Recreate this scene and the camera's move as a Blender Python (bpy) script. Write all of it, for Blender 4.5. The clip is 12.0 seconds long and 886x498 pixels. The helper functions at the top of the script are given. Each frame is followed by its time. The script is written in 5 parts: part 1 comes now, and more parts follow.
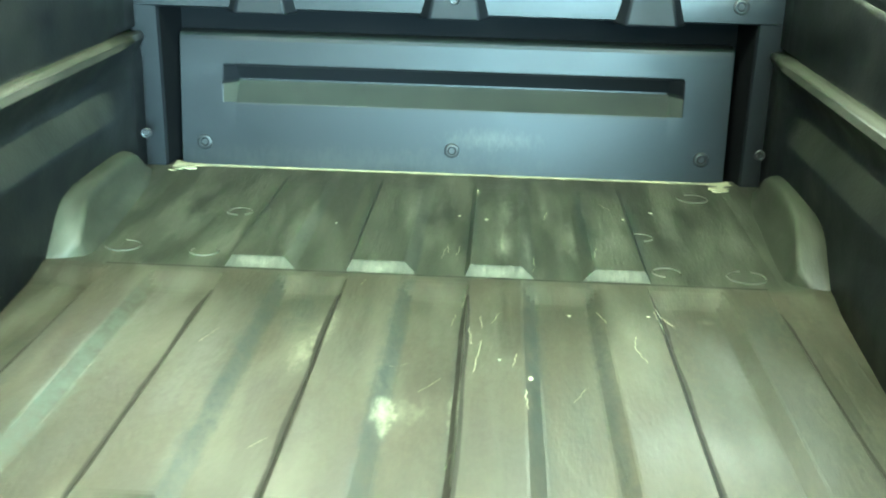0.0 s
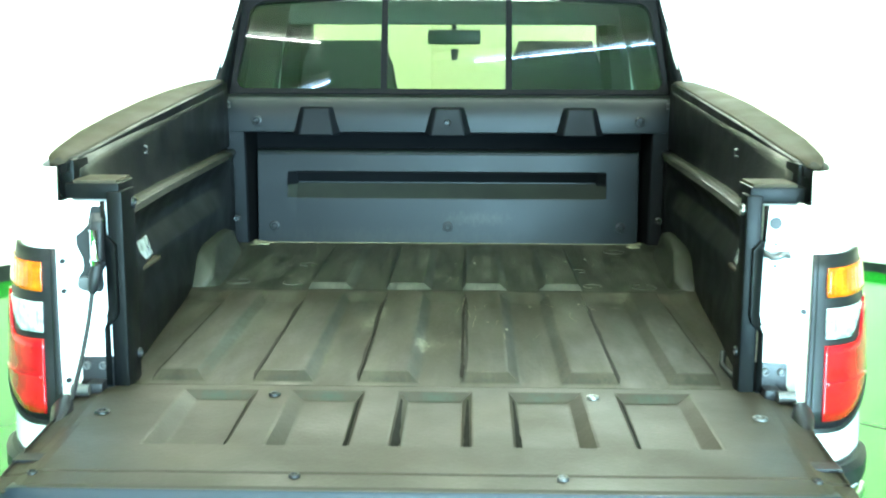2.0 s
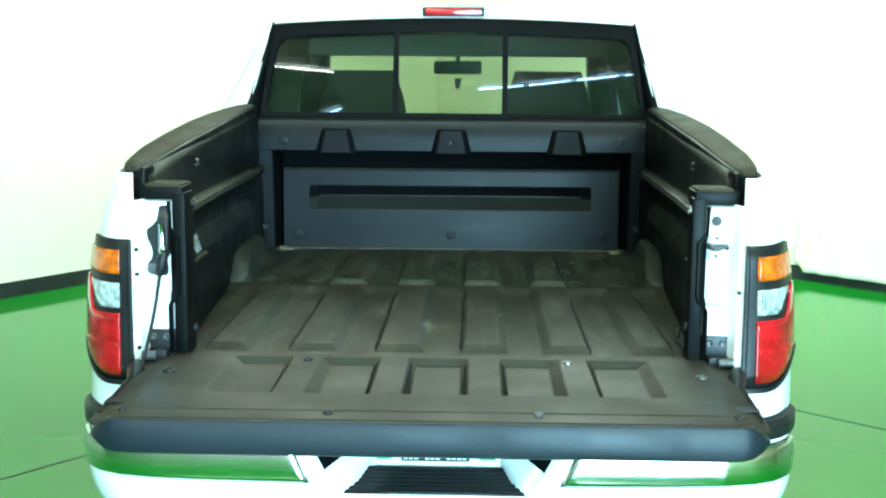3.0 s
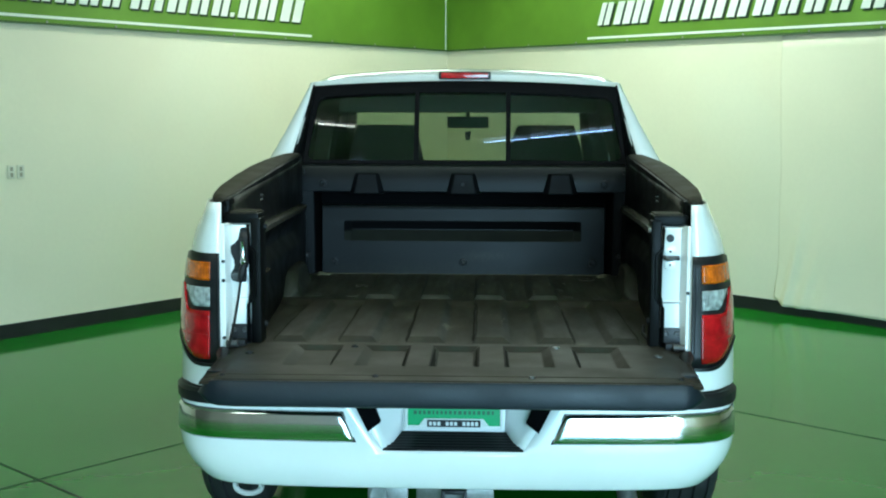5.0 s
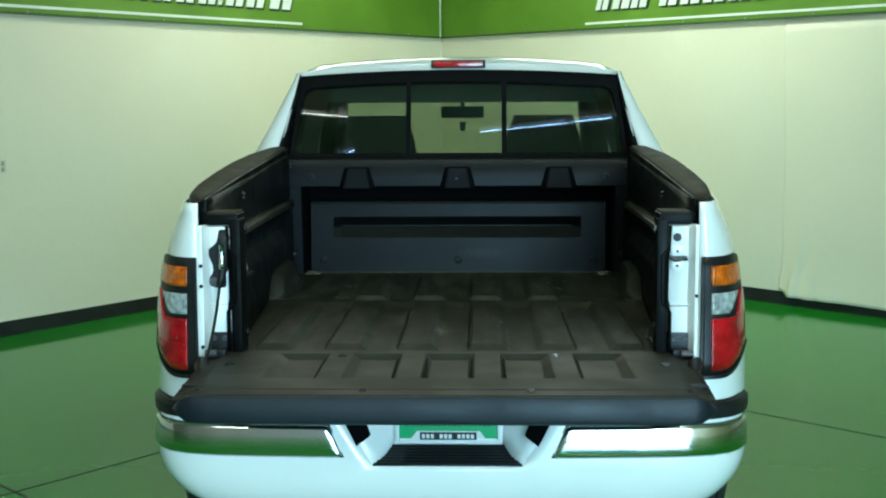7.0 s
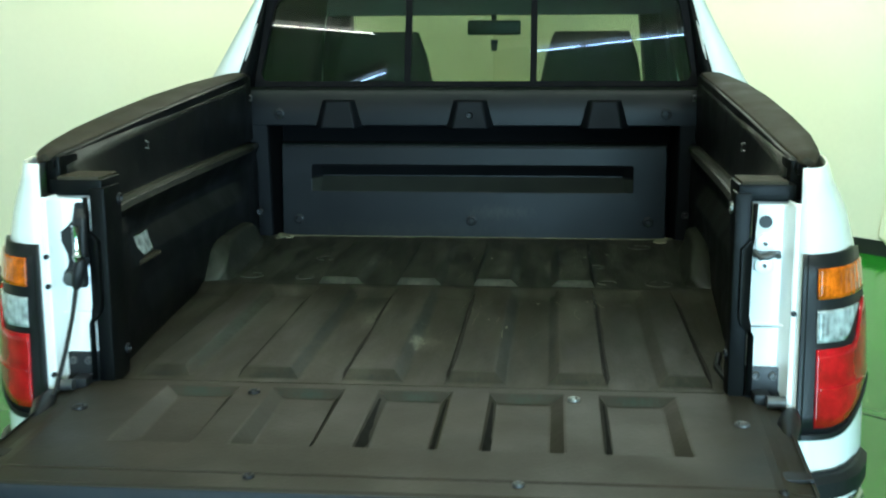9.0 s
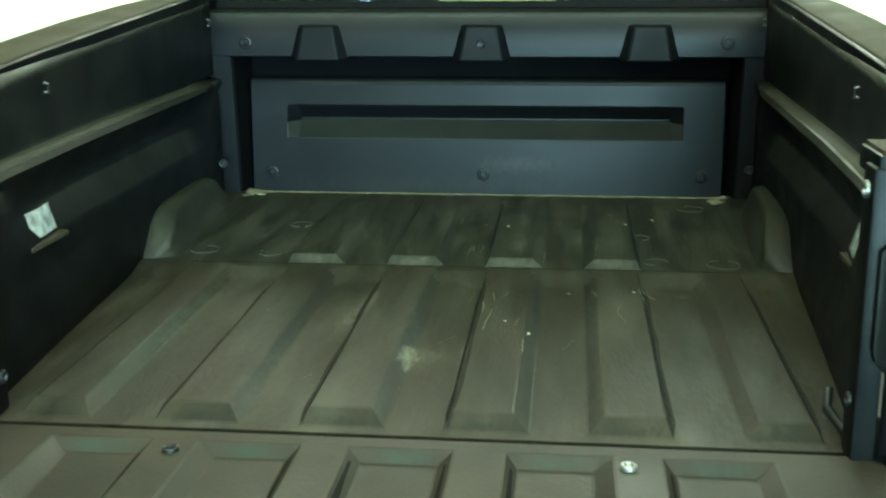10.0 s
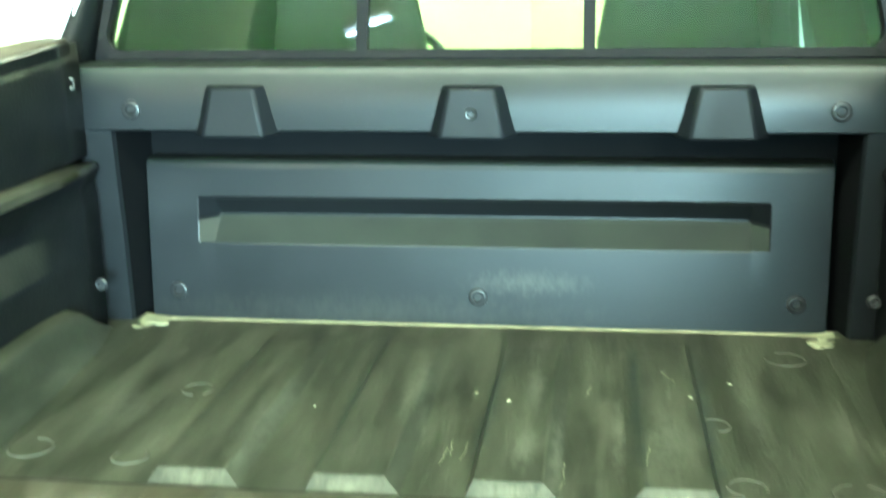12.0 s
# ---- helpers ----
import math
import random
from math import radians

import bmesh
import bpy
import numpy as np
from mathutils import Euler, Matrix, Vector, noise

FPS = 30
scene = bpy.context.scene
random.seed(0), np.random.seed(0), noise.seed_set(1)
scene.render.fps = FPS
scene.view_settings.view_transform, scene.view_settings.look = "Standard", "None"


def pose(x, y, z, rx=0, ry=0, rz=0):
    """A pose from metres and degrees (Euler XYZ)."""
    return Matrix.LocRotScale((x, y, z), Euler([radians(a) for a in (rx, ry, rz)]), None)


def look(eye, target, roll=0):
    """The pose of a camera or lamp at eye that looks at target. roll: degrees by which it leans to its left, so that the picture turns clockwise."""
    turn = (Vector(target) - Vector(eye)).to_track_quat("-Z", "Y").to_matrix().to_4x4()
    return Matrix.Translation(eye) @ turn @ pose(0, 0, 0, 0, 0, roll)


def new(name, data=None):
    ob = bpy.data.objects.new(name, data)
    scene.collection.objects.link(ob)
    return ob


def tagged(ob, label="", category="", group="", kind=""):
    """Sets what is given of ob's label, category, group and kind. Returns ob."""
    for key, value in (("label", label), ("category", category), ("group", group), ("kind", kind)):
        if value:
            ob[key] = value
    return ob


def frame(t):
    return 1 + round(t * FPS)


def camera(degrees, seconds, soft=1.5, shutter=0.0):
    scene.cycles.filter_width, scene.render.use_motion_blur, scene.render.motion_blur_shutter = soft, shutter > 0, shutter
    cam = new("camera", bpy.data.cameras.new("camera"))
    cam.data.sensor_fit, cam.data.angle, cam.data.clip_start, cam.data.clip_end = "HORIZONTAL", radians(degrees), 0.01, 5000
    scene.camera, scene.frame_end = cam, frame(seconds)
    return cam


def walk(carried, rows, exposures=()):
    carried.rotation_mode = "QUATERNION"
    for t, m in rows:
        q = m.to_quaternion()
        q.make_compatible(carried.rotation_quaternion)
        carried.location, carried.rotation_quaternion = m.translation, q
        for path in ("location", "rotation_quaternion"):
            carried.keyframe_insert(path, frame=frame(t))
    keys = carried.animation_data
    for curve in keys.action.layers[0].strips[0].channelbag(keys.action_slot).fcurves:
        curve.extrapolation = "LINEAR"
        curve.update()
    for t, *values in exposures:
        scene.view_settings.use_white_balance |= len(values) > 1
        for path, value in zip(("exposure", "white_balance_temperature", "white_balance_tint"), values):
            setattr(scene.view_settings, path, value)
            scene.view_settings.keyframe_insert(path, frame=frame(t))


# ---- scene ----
cam = camera(42.2, 12.0, soft=2.0, shutter=0.4)
# the truck stands nose-down by a little: its own level and the floor's differ
RAKE = pose(0, 0.85, 0, -1.0) @ pose(0, -0.85, 0)
EXPOSURES = [(0, 4.25, 5750, -2), (0.5, 4.2, 5750, 0), (1, 4.0, 5750, 2), (1.5, 3.5, 5700, 5), (2, 2.95, 5550, 4), (2.5, 2.35, 5350, 4), (3, 1.8, 5350, 3), (5, 0.4, 5400, 8), (5.5, 0.32, 5450, 8),
             (7, 0.27, 5500, 8), (8.8, 0.9, 5600, 10), (9.5, 1.19, 5700, 5), (10, 2.01, 5900, 0), (10.5, 3.26, 5900, -2), (11, 3.71, 5950, -2), (12, 4.16, 6050, -1)]
PATH = [
    (0, (0.1, -1.166, 1.496), (0.019, 0.738, 0.889), 1.6),
    (0.5, (0.018, -1.454, 1.51), (-0.011, 0.471, 0.97), -0.6),
    (1, (0.079, -1.76, 1.48), (0.041, 0.189, 1.03), 0.1),
    (1.5, (0.099, -2.076, 1.49), (0.003, -0.129, 1.046), -0.3),
    (2, (0.073, -2.375, 1.498), (0.028, -0.406, 1.15), 0.2),
    (2.5, (0.052, -2.642, 1.508), (0.028, -0.675, 1.148), 0.4),
    (3, (0.091, -2.902, 1.502), (0.037, -0.925, 1.202), 0.4),
    (5, (0.087, -3.745, 1.49), (0.019, -1.757, 1.285), 0.2),
    (5.5, (0.087, -3.783, 1.472), (0.015, -1.799, 1.238), 0.0),
    (6, (0.102, -3.783, 1.475), (0.03, -1.798, 1.239), 0.2),
    (6.5, (0.102, -3.709, 1.481), (0.038, -1.726, 1.237), 0.8),
    (7, (0.098, -3.514, 1.511), (0.033, -1.528, 1.283), -0.3),
    (8.8, (0.248, -2.467, 1.507), (0.074, -0.51, 1.13), -1.2),
    (9, (0.279, -2.324, 1.509), (0.087, -0.368, 1.142), -0.3),
    (9.2, (0.287, -2.195, 1.515), (0.083, -0.243, 1.132), 0.9),
    (9.5, (0.293, -1.941, 1.48), (-0.01, -0.015, 1.036), 1.5),
    (10, (0.232, -1.606, 1.479), (0.019, 0.32, 0.981), -0.4),
    (10.5, (0.207, -1.277, 1.464), (-0.007, 0.645, 0.952), 0.7),
    (11, (0.216, -1.013, 1.464), (-0.04, 0.895, 0.922), 1.6),
    (11.5, (0.196, -0.755, 1.478), (0.027, 1.15, 0.896), 2.4),
    (12, (0.224, -0.586, 1.495), (-0.041, 1.34, 1.025), -0.8),
]
walk(cam, [(t, RAKE @ look(eye, target, roll)) for t, eye, target, roll in PATH], EXPOSURES)

# ---- exposure, world, large lights ----
world = bpy.data.worlds.new("world")
scene.world = world
world.use_nodes = True
world.node_tree.nodes["Background"].inputs[0].default_value = (0.75, 0.85, 1.0, 1)
world.node_tree.nodes["Background"].inputs[1].default_value = 0.3


def area_lamp(name, m, sx, sy, watts, colour):
    lamp = bpy.data.lights.new(name, "AREA")
    lamp.shape, lamp.size, lamp.size_y, lamp.energy, lamp.color = "RECTANGLE", sx, sy, watts, colour
    ob = new(name, lamp)
    ob.matrix_world = m
    return ob


# the room is a square set on its corner: apex in front, two walls open to daylight behind
APEX, LEFT, BACK, RIGHT = Vector((-0.27, 7.83, 0)), Vector((-8.36, -2.95, 0)), Vector((0.6, -13.6, 0)), Vector((9.47, -1.55, 0))
CEILING = 3.7
DAY_R = RIGHT.lerp(BACK, 0.70)
daylight = area_lamp("daylight", look(DAY_R + Vector((-0.5, 0.32, 1.5)), Vector((0, 2.5, -1.7))), 6.0, 2.4, 96, (0.54, 0.91, 1.0))
# sky light comes in from above the horizon, so it falls on the floor and the foot of the walls
daylight.data.spread = radians(62)
WARM, COOL = (0.93, 1.0, 0.68), (0.85, 1.0, 0.74)
# rows placed out of view; the last is added to brighten bed and tailgate
UNSEEN_TUBES = [(-2.3, -6.2, 50, 54, 3.4, WARM), (2.3, -6.2, -40, 105, 3.4, COOL), (-0.95, 4.8, -37, 25, 2.4, WARM), (1.2, 4.8, 46, 46, 2.4, COOL), (0.1, -0.75, 90, 27, 3.4, COOL)]
for tx, ty, turn, watts, run, tint in UNSEEN_TUBES:
    area_lamp("unseen_tube_light", pose(tx, ty, CEILING - 0.16, 0, 0, turn), 0.25, run, watts, tint)


# ---- materials ----
def material(name, base, rough=0.5, metal=0.0, vary=0.15, scale=6.0, fine=120.0, bump=0.0, coat=0.0, stain=None, stain_amount=0.0, stain_scale=3.0,
             stretch=(1, 1, 1), rough_vary=0.1, spec=0.5, patches=(), streak=None, dust=None, grain=0.75):
    """A principled surface with two scales of variation, optional stains of another colour, and fine relief."""
    m = bpy.data.materials.new(name)
    m.use_nodes = True
    nt = m.node_tree
    b = nt.nodes["Principled BSDF"]
    b.inputs["Metallic"].default_value = metal
    b.inputs["Coat Weight"].default_value = coat
    b.inputs["Coat Roughness"].default_value = 0.05
    b.inputs["Specular IOR Level"].default_value = spec
    tc = nt.nodes.new("ShaderNodeTexCoord")
    mp = nt.nodes.new("ShaderNodeMapping")
    mp.inputs["Scale"].default_value = stretch
    nt.links.new(tc.outputs["Object"], mp.inputs["Vector"])

    def noise_node(s, detail):
        n = nt.nodes.new("ShaderNodeTexNoise")
        n.inputs["Scale"].default_value, n.inputs["Detail"].default_value = s, detail
        nt.links.new(mp.outputs["Vector"], n.inputs["Vector"])
        return n

    def ramp(n, lo, hi, a, c):
        r = nt.nodes.new("ShaderNodeMapRange")
        r.inputs["From Min"].default_value, r.inputs["From Max"].default_value = lo, hi
        r.inputs["To Min"].default_value, r.inputs["To Max"].default_value = a, c
        nt.links.new(n.outputs["Fac"], r.inputs["Value"])
        return r

    def mix(fac, a, c, blend="MIX"):
        x = nt.nodes.new("ShaderNodeMix")
        x.data_type, x.blend_type = "RGBA", blend
        for key, value in (("Factor", fac), ("A", a), ("B", c)):
            sock = [i for i in x.inputs if i.name == key and i.type == ("VALUE" if key == "Factor" else "RGBA")][0]
            if hasattr(value, "links"):
                nt.links.new(value, sock)
            else:
                sock.default_value = value
        return [o for o in x.outputs if o.type == "RGBA"][0]

    big, small = noise_node(scale, 4), noise_node(fine, 3)
    dark = tuple(c * (1 - vary) for c in base) + (1,)
    light = tuple(min(1, c * (1 + vary)) for c in base) + (1,)
    col = mix(ramp(big, 0.3, 0.7, 0, 1).outputs[0], dark, light)
    col = mix(ramp(small, 0.3, 0.7, 0, 0.35).outputs[0], col, tuple(c * (1 - 1.5 * vary) for c in base) + (1,))
    if stain:
        spots = noise_node(stain_scale, 6)
        col = mix(ramp(spots, 0.5, 0.72, 0, stain_amount).outputs[0], col, tuple(stain) + (1,))
    if streak:
        m2 = nt.nodes.new("ShaderNodeMapping")
        m2.inputs["Scale"].default_value = (30, 3.2, 3)
        m5 = nt.nodes.new("ShaderNodeMapping")
        m5.inputs["Scale"].default_value = (13, 3.4, 5)
        nt.links.new(tc.outputs["Object"], m5.inputs["Vector"])
        smear = nt.nodes.new("ShaderNodeTexNoise")
        smear.inputs["Scale"].default_value, smear.inputs["Detail"].default_value, smear.inputs["Distortion"].default_value = 1.0, 7, 0.6
        nt.links.new(m5.outputs["Vector"], smear.inputs["Vector"])
        col = mix(ramp(smear, 0.50, 0.74, 0, 0.55).outputs[0], col, tuple(streak) + (1,))
        nt.links.new(tc.outputs["Object"], m2.inputs["Vector"])
        lines = nt.nodes.new("ShaderNodeTexNoise")
        lines.inputs["Scale"].default_value, lines.inputs["Detail"].default_value = 1.0, 5
        nt.links.new(m2.outputs["Vector"], lines.inputs["Vector"])
        col = mix(ramp(lines, 0.55, 0.78, 0, grain).outputs[0], col, tuple(streak) + (1,))
    # upturned faces get a paler dust tone that includes the overhead light they catch
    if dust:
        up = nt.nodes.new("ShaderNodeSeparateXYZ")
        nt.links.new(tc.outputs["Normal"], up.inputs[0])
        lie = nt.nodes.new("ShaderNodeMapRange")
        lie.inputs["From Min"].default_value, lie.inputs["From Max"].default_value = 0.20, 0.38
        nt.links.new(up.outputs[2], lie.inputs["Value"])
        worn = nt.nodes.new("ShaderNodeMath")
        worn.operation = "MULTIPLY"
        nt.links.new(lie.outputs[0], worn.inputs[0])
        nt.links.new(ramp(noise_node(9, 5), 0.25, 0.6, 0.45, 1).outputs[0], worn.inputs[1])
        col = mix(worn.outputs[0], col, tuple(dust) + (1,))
    for (px, py, pz), (rx, ry, rz), amount, tone in patches:
        m3 = nt.nodes.new("ShaderNodeMapping")
        m3.inputs["Scale"].default_value = (1 / rx, 1 / ry, 1 / rz)
        m3.inputs["Location"].default_value = (-px / rx, -py / ry, -pz / rz)
        nt.links.new(tc.outputs["Object"], m3.inputs["Vector"])
        ball = nt.nodes.new("ShaderNodeTexGradient")
        ball.gradient_type = "SPHERICAL"
        nt.links.new(m3.outputs["Vector"], ball.inputs["Vector"])
        rag = nt.nodes.new("ShaderNodeTexNoise")
        rag.inputs["Scale"].default_value, rag.inputs["Detail"].default_value, rag.inputs["Roughness"].default_value = 1, 8, 0.72
        m4 = nt.nodes.new("ShaderNodeMapping")
        m4.inputs["Scale"].default_value = (85, 32, 40)
        nt.links.new(tc.outputs["Object"], m4.inputs["Vector"])
        nt.links.new(m4.outputs["Vector"], rag.inputs["Vector"])
        add = nt.nodes.new("ShaderNodeMath")
        add.operation = "MULTIPLY_ADD"
        nt.links.new(rag.outputs["Fac"], add.inputs[0])
        add.inputs[1].default_value = 3.2
        nt.links.new(ball.outputs["Fac"], add.inputs[2])
        cut = nt.nodes.new("ShaderNodeMapRange")
        cut.inputs["From Min"].default_value, cut.inputs["From Max"].default_value = 1.75, 2.75
        cut.inputs["To Max"].default_value = amount
        nt.links.new(add.outputs[0], cut.inputs["Value"])
        gate_fac = nt.nodes.new("ShaderNodeMath")
        gate_fac.operation = "MULTIPLY"
        soft = nt.nodes.new("ShaderNodeMapRange")
        soft.inputs["From Max"].default_value = 0.25
        nt.links.new(ball.outputs["Fac"], soft.inputs["Value"])
        nt.links.new(soft.outputs[0], gate_fac.inputs[0])
        nt.links.new(cut.outputs[0], gate_fac.inputs[1])
        col = mix(gate_fac.outputs[0], col, tuple(tone) + (1,))
    nt.links.new(col, b.inputs["Base Color"])
    nt.links.new(ramp(big, 0.3, 0.7, max(0.0, rough - rough_vary), min(1, rough + rough_vary)).outputs[0], b.inputs["Roughness"])
    if bump:
        bp = nt.nodes.new("ShaderNodeBump")
        bp.inputs["Strength"].default_value, bp.inputs["Distance"].default_value = bump, 0.002
        nt.links.new(small.outputs["Fac"], bp.inputs["Height"])
        nt.links.new(bp.outputs["Normal"], b.inputs["Normal"])
    return m


def glass(name, colour, rough=0.0, ior=1.45):
    m = bpy.data.materials.new(name)
    m.use_nodes = True
    b = m.node_tree.nodes["Principled BSDF"]
    b.inputs["Base Color"].default_value = (*colour, 1)
    b.inputs["Roughness"].default_value, b.inputs["IOR"].default_value = rough, ior
    b.inputs["Transmission Weight"].default_value = 1
    return m


def glow(name, colour, strength):
    m = bpy.data.materials.new(name)
    m.use_nodes = True
    b = m.node_tree.nodes["Principled BSDF"]
    b.inputs["Base Color"].default_value = (*colour, 1)
    b.inputs["Emission Color"].default_value = (*colour, 1)
    b.inputs["Emission Strength"].default_value = strength
    return m


WHITE = material("white_paint", (0.83, 0.84, 0.82), 0.22, vary=0.02, coat=0.6, rough_vary=0.04)
CAP = material("rail_cap_plastic", (0.0353, 0.0286, 0.0185), 0.72, vary=0.18, scale=9, bump=0.3, spec=0.14)
LEDGE = material("ledge_plastic", (0.0302, 0.0294, 0.0210), 0.7, vary=0.18, scale=9, bump=0.3, spec=0.14)
LINER = material("bed_liner_plastic", (0.0025, 0.0029, 0.0034), 0.45, vary=0.2, scale=7, bump=0.25, stain=(0.0055, 0.0060, 0.0045), stain_amount=0.45, stain_scale=2.5, spec=0.08, streak=(0.0055, 0.0060, 0.0045))
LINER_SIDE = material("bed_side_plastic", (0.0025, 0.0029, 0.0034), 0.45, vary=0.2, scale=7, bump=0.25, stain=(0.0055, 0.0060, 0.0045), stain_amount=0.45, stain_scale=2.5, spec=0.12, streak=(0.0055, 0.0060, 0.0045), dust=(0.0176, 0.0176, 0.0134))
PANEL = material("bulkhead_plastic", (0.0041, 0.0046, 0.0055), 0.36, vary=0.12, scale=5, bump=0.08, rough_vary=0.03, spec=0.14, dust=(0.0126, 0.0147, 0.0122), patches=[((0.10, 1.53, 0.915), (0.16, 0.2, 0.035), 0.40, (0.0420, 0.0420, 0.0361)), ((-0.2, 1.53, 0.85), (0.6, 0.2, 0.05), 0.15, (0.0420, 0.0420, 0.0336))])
SAND = (0.2100, 0.2016, 0.1470)
# dark teal for the painted shade of rib slopes and for greenish smears
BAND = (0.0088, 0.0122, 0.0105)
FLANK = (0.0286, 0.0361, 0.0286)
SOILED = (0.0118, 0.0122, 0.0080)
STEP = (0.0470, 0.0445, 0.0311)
RUB = (0.0403, 0.0403, 0.0302)
SMEAR = (0.0504, 0.0504, 0.0378)
# shade and sheen of rib flanks and ends painted as bands, then rubbed and dusty spots
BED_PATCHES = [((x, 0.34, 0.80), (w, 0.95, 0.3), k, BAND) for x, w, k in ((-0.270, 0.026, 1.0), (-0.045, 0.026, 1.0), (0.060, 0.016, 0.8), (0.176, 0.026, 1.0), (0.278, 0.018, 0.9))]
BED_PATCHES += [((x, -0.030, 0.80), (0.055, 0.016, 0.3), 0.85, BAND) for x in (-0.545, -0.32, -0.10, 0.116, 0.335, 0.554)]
BED_PATCHES += [((x, y, 0.80), (w, d, 0.2), k, SAND) for x, y, w, d, k in ((-0.035, 0.25, 0.021, 0.075, 0.62), (-0.010, 0.27, 0.05, 0.05, 0.14), (0.060, 0.28, 0.013, 0.09, 0.42), (-0.160, 0.55, 0.026, 0.12, 0.46), (-0.185, 0.46, 0.022, 0.10, 0.30), (0.33, 0.55, 0.02, 0.05, 0.16), (0.47, 0.66, 0.02, 0.02, 0.4))]
BED_PATCHES += [((0.54, 0.24, 0.81), (0.26, 0.72, 0.3), 1.0, SOILED), ((0.30, 0.66, 0.81), (0.28, 0.20, 0.3), 0.5, SOILED), ((-0.22, 0.66, 0.81), (0.24, 0.17, 0.3), 0.6, SOILED), ((0.14, 0.10, 0.81), (0.26, 0.16, 0.3), 0.5, SOILED), ((-0.54, 0.14, 0.81), (0.20, 0.22, 0.3), 0.6, SOILED)]
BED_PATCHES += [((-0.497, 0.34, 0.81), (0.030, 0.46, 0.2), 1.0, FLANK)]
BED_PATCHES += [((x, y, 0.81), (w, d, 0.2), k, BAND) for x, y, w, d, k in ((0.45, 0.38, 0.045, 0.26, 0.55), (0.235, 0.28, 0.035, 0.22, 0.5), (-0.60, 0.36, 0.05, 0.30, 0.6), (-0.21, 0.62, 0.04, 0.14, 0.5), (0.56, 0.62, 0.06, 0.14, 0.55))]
BED_PATCHES += [((x, y, 0.81), (w, d, 0.2), k, RUB) for x, y, w, d, k in ((-0.47, 0.48, 0.05, 0.34, 0.75), (-0.33, 0.40, 0.06, 0.40, 0.45), (0.34, 0.55, 0.045, 0.25, 0.55), (-0.10, 0.35, 0.05, 0.4, 0.4), (0.02, 0.62, 0.07, 0.30, 0.4), (0.12, 0.45, 0.05, 0.30, 0.45), (0.47, 0.45, 0.05, 0.30, 0.4))]
DECK_PATCHES = [((x, y, 0.83), (w, d, 0.2), k, SMEAR) for x, y, w, d, k in ((-0.066, 1.15, 0.024, 0.20, 0.9), (0.129, 1.18, 0.026, 0.18, 0.8), (0.128, 0.94, 0.024, 0.12, 0.9), (0.173, 0.95, 0.012, 0.18, 0.9), (0.262, 1.03, 0.014, 0.20, 0.9), (0.335, 1.0, 0.05, 0.22, 0.7),
                 (0.60, 1.06, 0.03, 0.12, 0.6), (-0.28, 1.0, 0.035, 0.22, 0.6), (-0.52, 1.05, 0.06, 0.15, 0.5), (0.47, 1.12, 0.04, 0.20, 0.5), (-0.40, 0.95, 0.05, 0.12, 0.5))]
# shade along the deck's rib edges painted as dark lines, then paler step faces
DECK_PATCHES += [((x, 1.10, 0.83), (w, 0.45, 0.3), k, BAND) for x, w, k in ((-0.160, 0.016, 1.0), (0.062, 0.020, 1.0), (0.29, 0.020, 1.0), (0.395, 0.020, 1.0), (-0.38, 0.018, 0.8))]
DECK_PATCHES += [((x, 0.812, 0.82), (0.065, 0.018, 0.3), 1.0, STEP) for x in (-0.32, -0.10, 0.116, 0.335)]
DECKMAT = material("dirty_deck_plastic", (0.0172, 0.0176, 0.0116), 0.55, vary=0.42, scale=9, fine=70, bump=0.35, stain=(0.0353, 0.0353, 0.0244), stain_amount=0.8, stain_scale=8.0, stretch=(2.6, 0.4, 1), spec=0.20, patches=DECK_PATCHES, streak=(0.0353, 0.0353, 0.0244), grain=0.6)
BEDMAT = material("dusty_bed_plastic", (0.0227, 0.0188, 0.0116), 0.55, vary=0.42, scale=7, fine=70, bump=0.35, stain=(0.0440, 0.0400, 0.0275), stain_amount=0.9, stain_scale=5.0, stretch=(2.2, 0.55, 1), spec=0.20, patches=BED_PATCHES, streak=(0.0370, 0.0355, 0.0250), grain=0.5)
# dark green shade of the recesses' front slopes put into the colour
GATE_PATCHES = [((x, -0.142, 0.80), (0.075, 0.016, 0.3), 1.0, (0.016, 0.024, 0.017)) for x in (-0.43, -0.21, 0.007, 0.23, 0.446)]
GATE = material("tailgate_plastic", (0.0180, 0.0146, 0.0092), 0.55, vary=0.15, scale=5, bump=0.3, spec=0.24, stain=(0.0310, 0.0240, 0.0148), stain_amount=0.7, stain_scale=4, patches=GATE_PATCHES)
GATE_END = material("tailgate_end_plastic", (0.010, 0.014, 0.020), 0.45, vary=0.12, scale=6, bump=0.2, spec=0.28)
# dark tones for grime and for painted shade in creases
GRIME_SHADE = material("grey_grime_shade", (0.0125, 0.0108, 0.0078), 0.8, vary=0.25, scale=30, spec=0.15)
CREVICE = material("black_crevice", (0.0065, 0.0062, 0.0050), 0.8, vary=0.25, scale=30, spec=0.12)
# near-black tone: the shade inside gaps and recesses is put into the colour
RECESS_SHADE = material("recess_shade", (0.0022, 0.0024, 0.0028), 0.8, spec=0.03)
BOLT = material("black_bolt", (0.006, 0.006, 0.0065), 0.35, vary=0.2, spec=0.22)
HOOK = material("hook_plastic", (0.0029, 0.0034, 0.0044), 0.5, vary=0.15, bump=0.15, spec=0.10)
BLACK = material("black_plastic", (0.010, 0.010, 0.011), 0.45, vary=0.15, bump=0.2, spec=0.3)
FRAME = material("window_rubber", (0.004, 0.004, 0.0045), 0.6, vary=0.15, spec=0.05)
DARK = material("interior_cloth", (0.048, 0.042, 0.034), 0.85, vary=0.2, bump=0.3, spec=0.2)
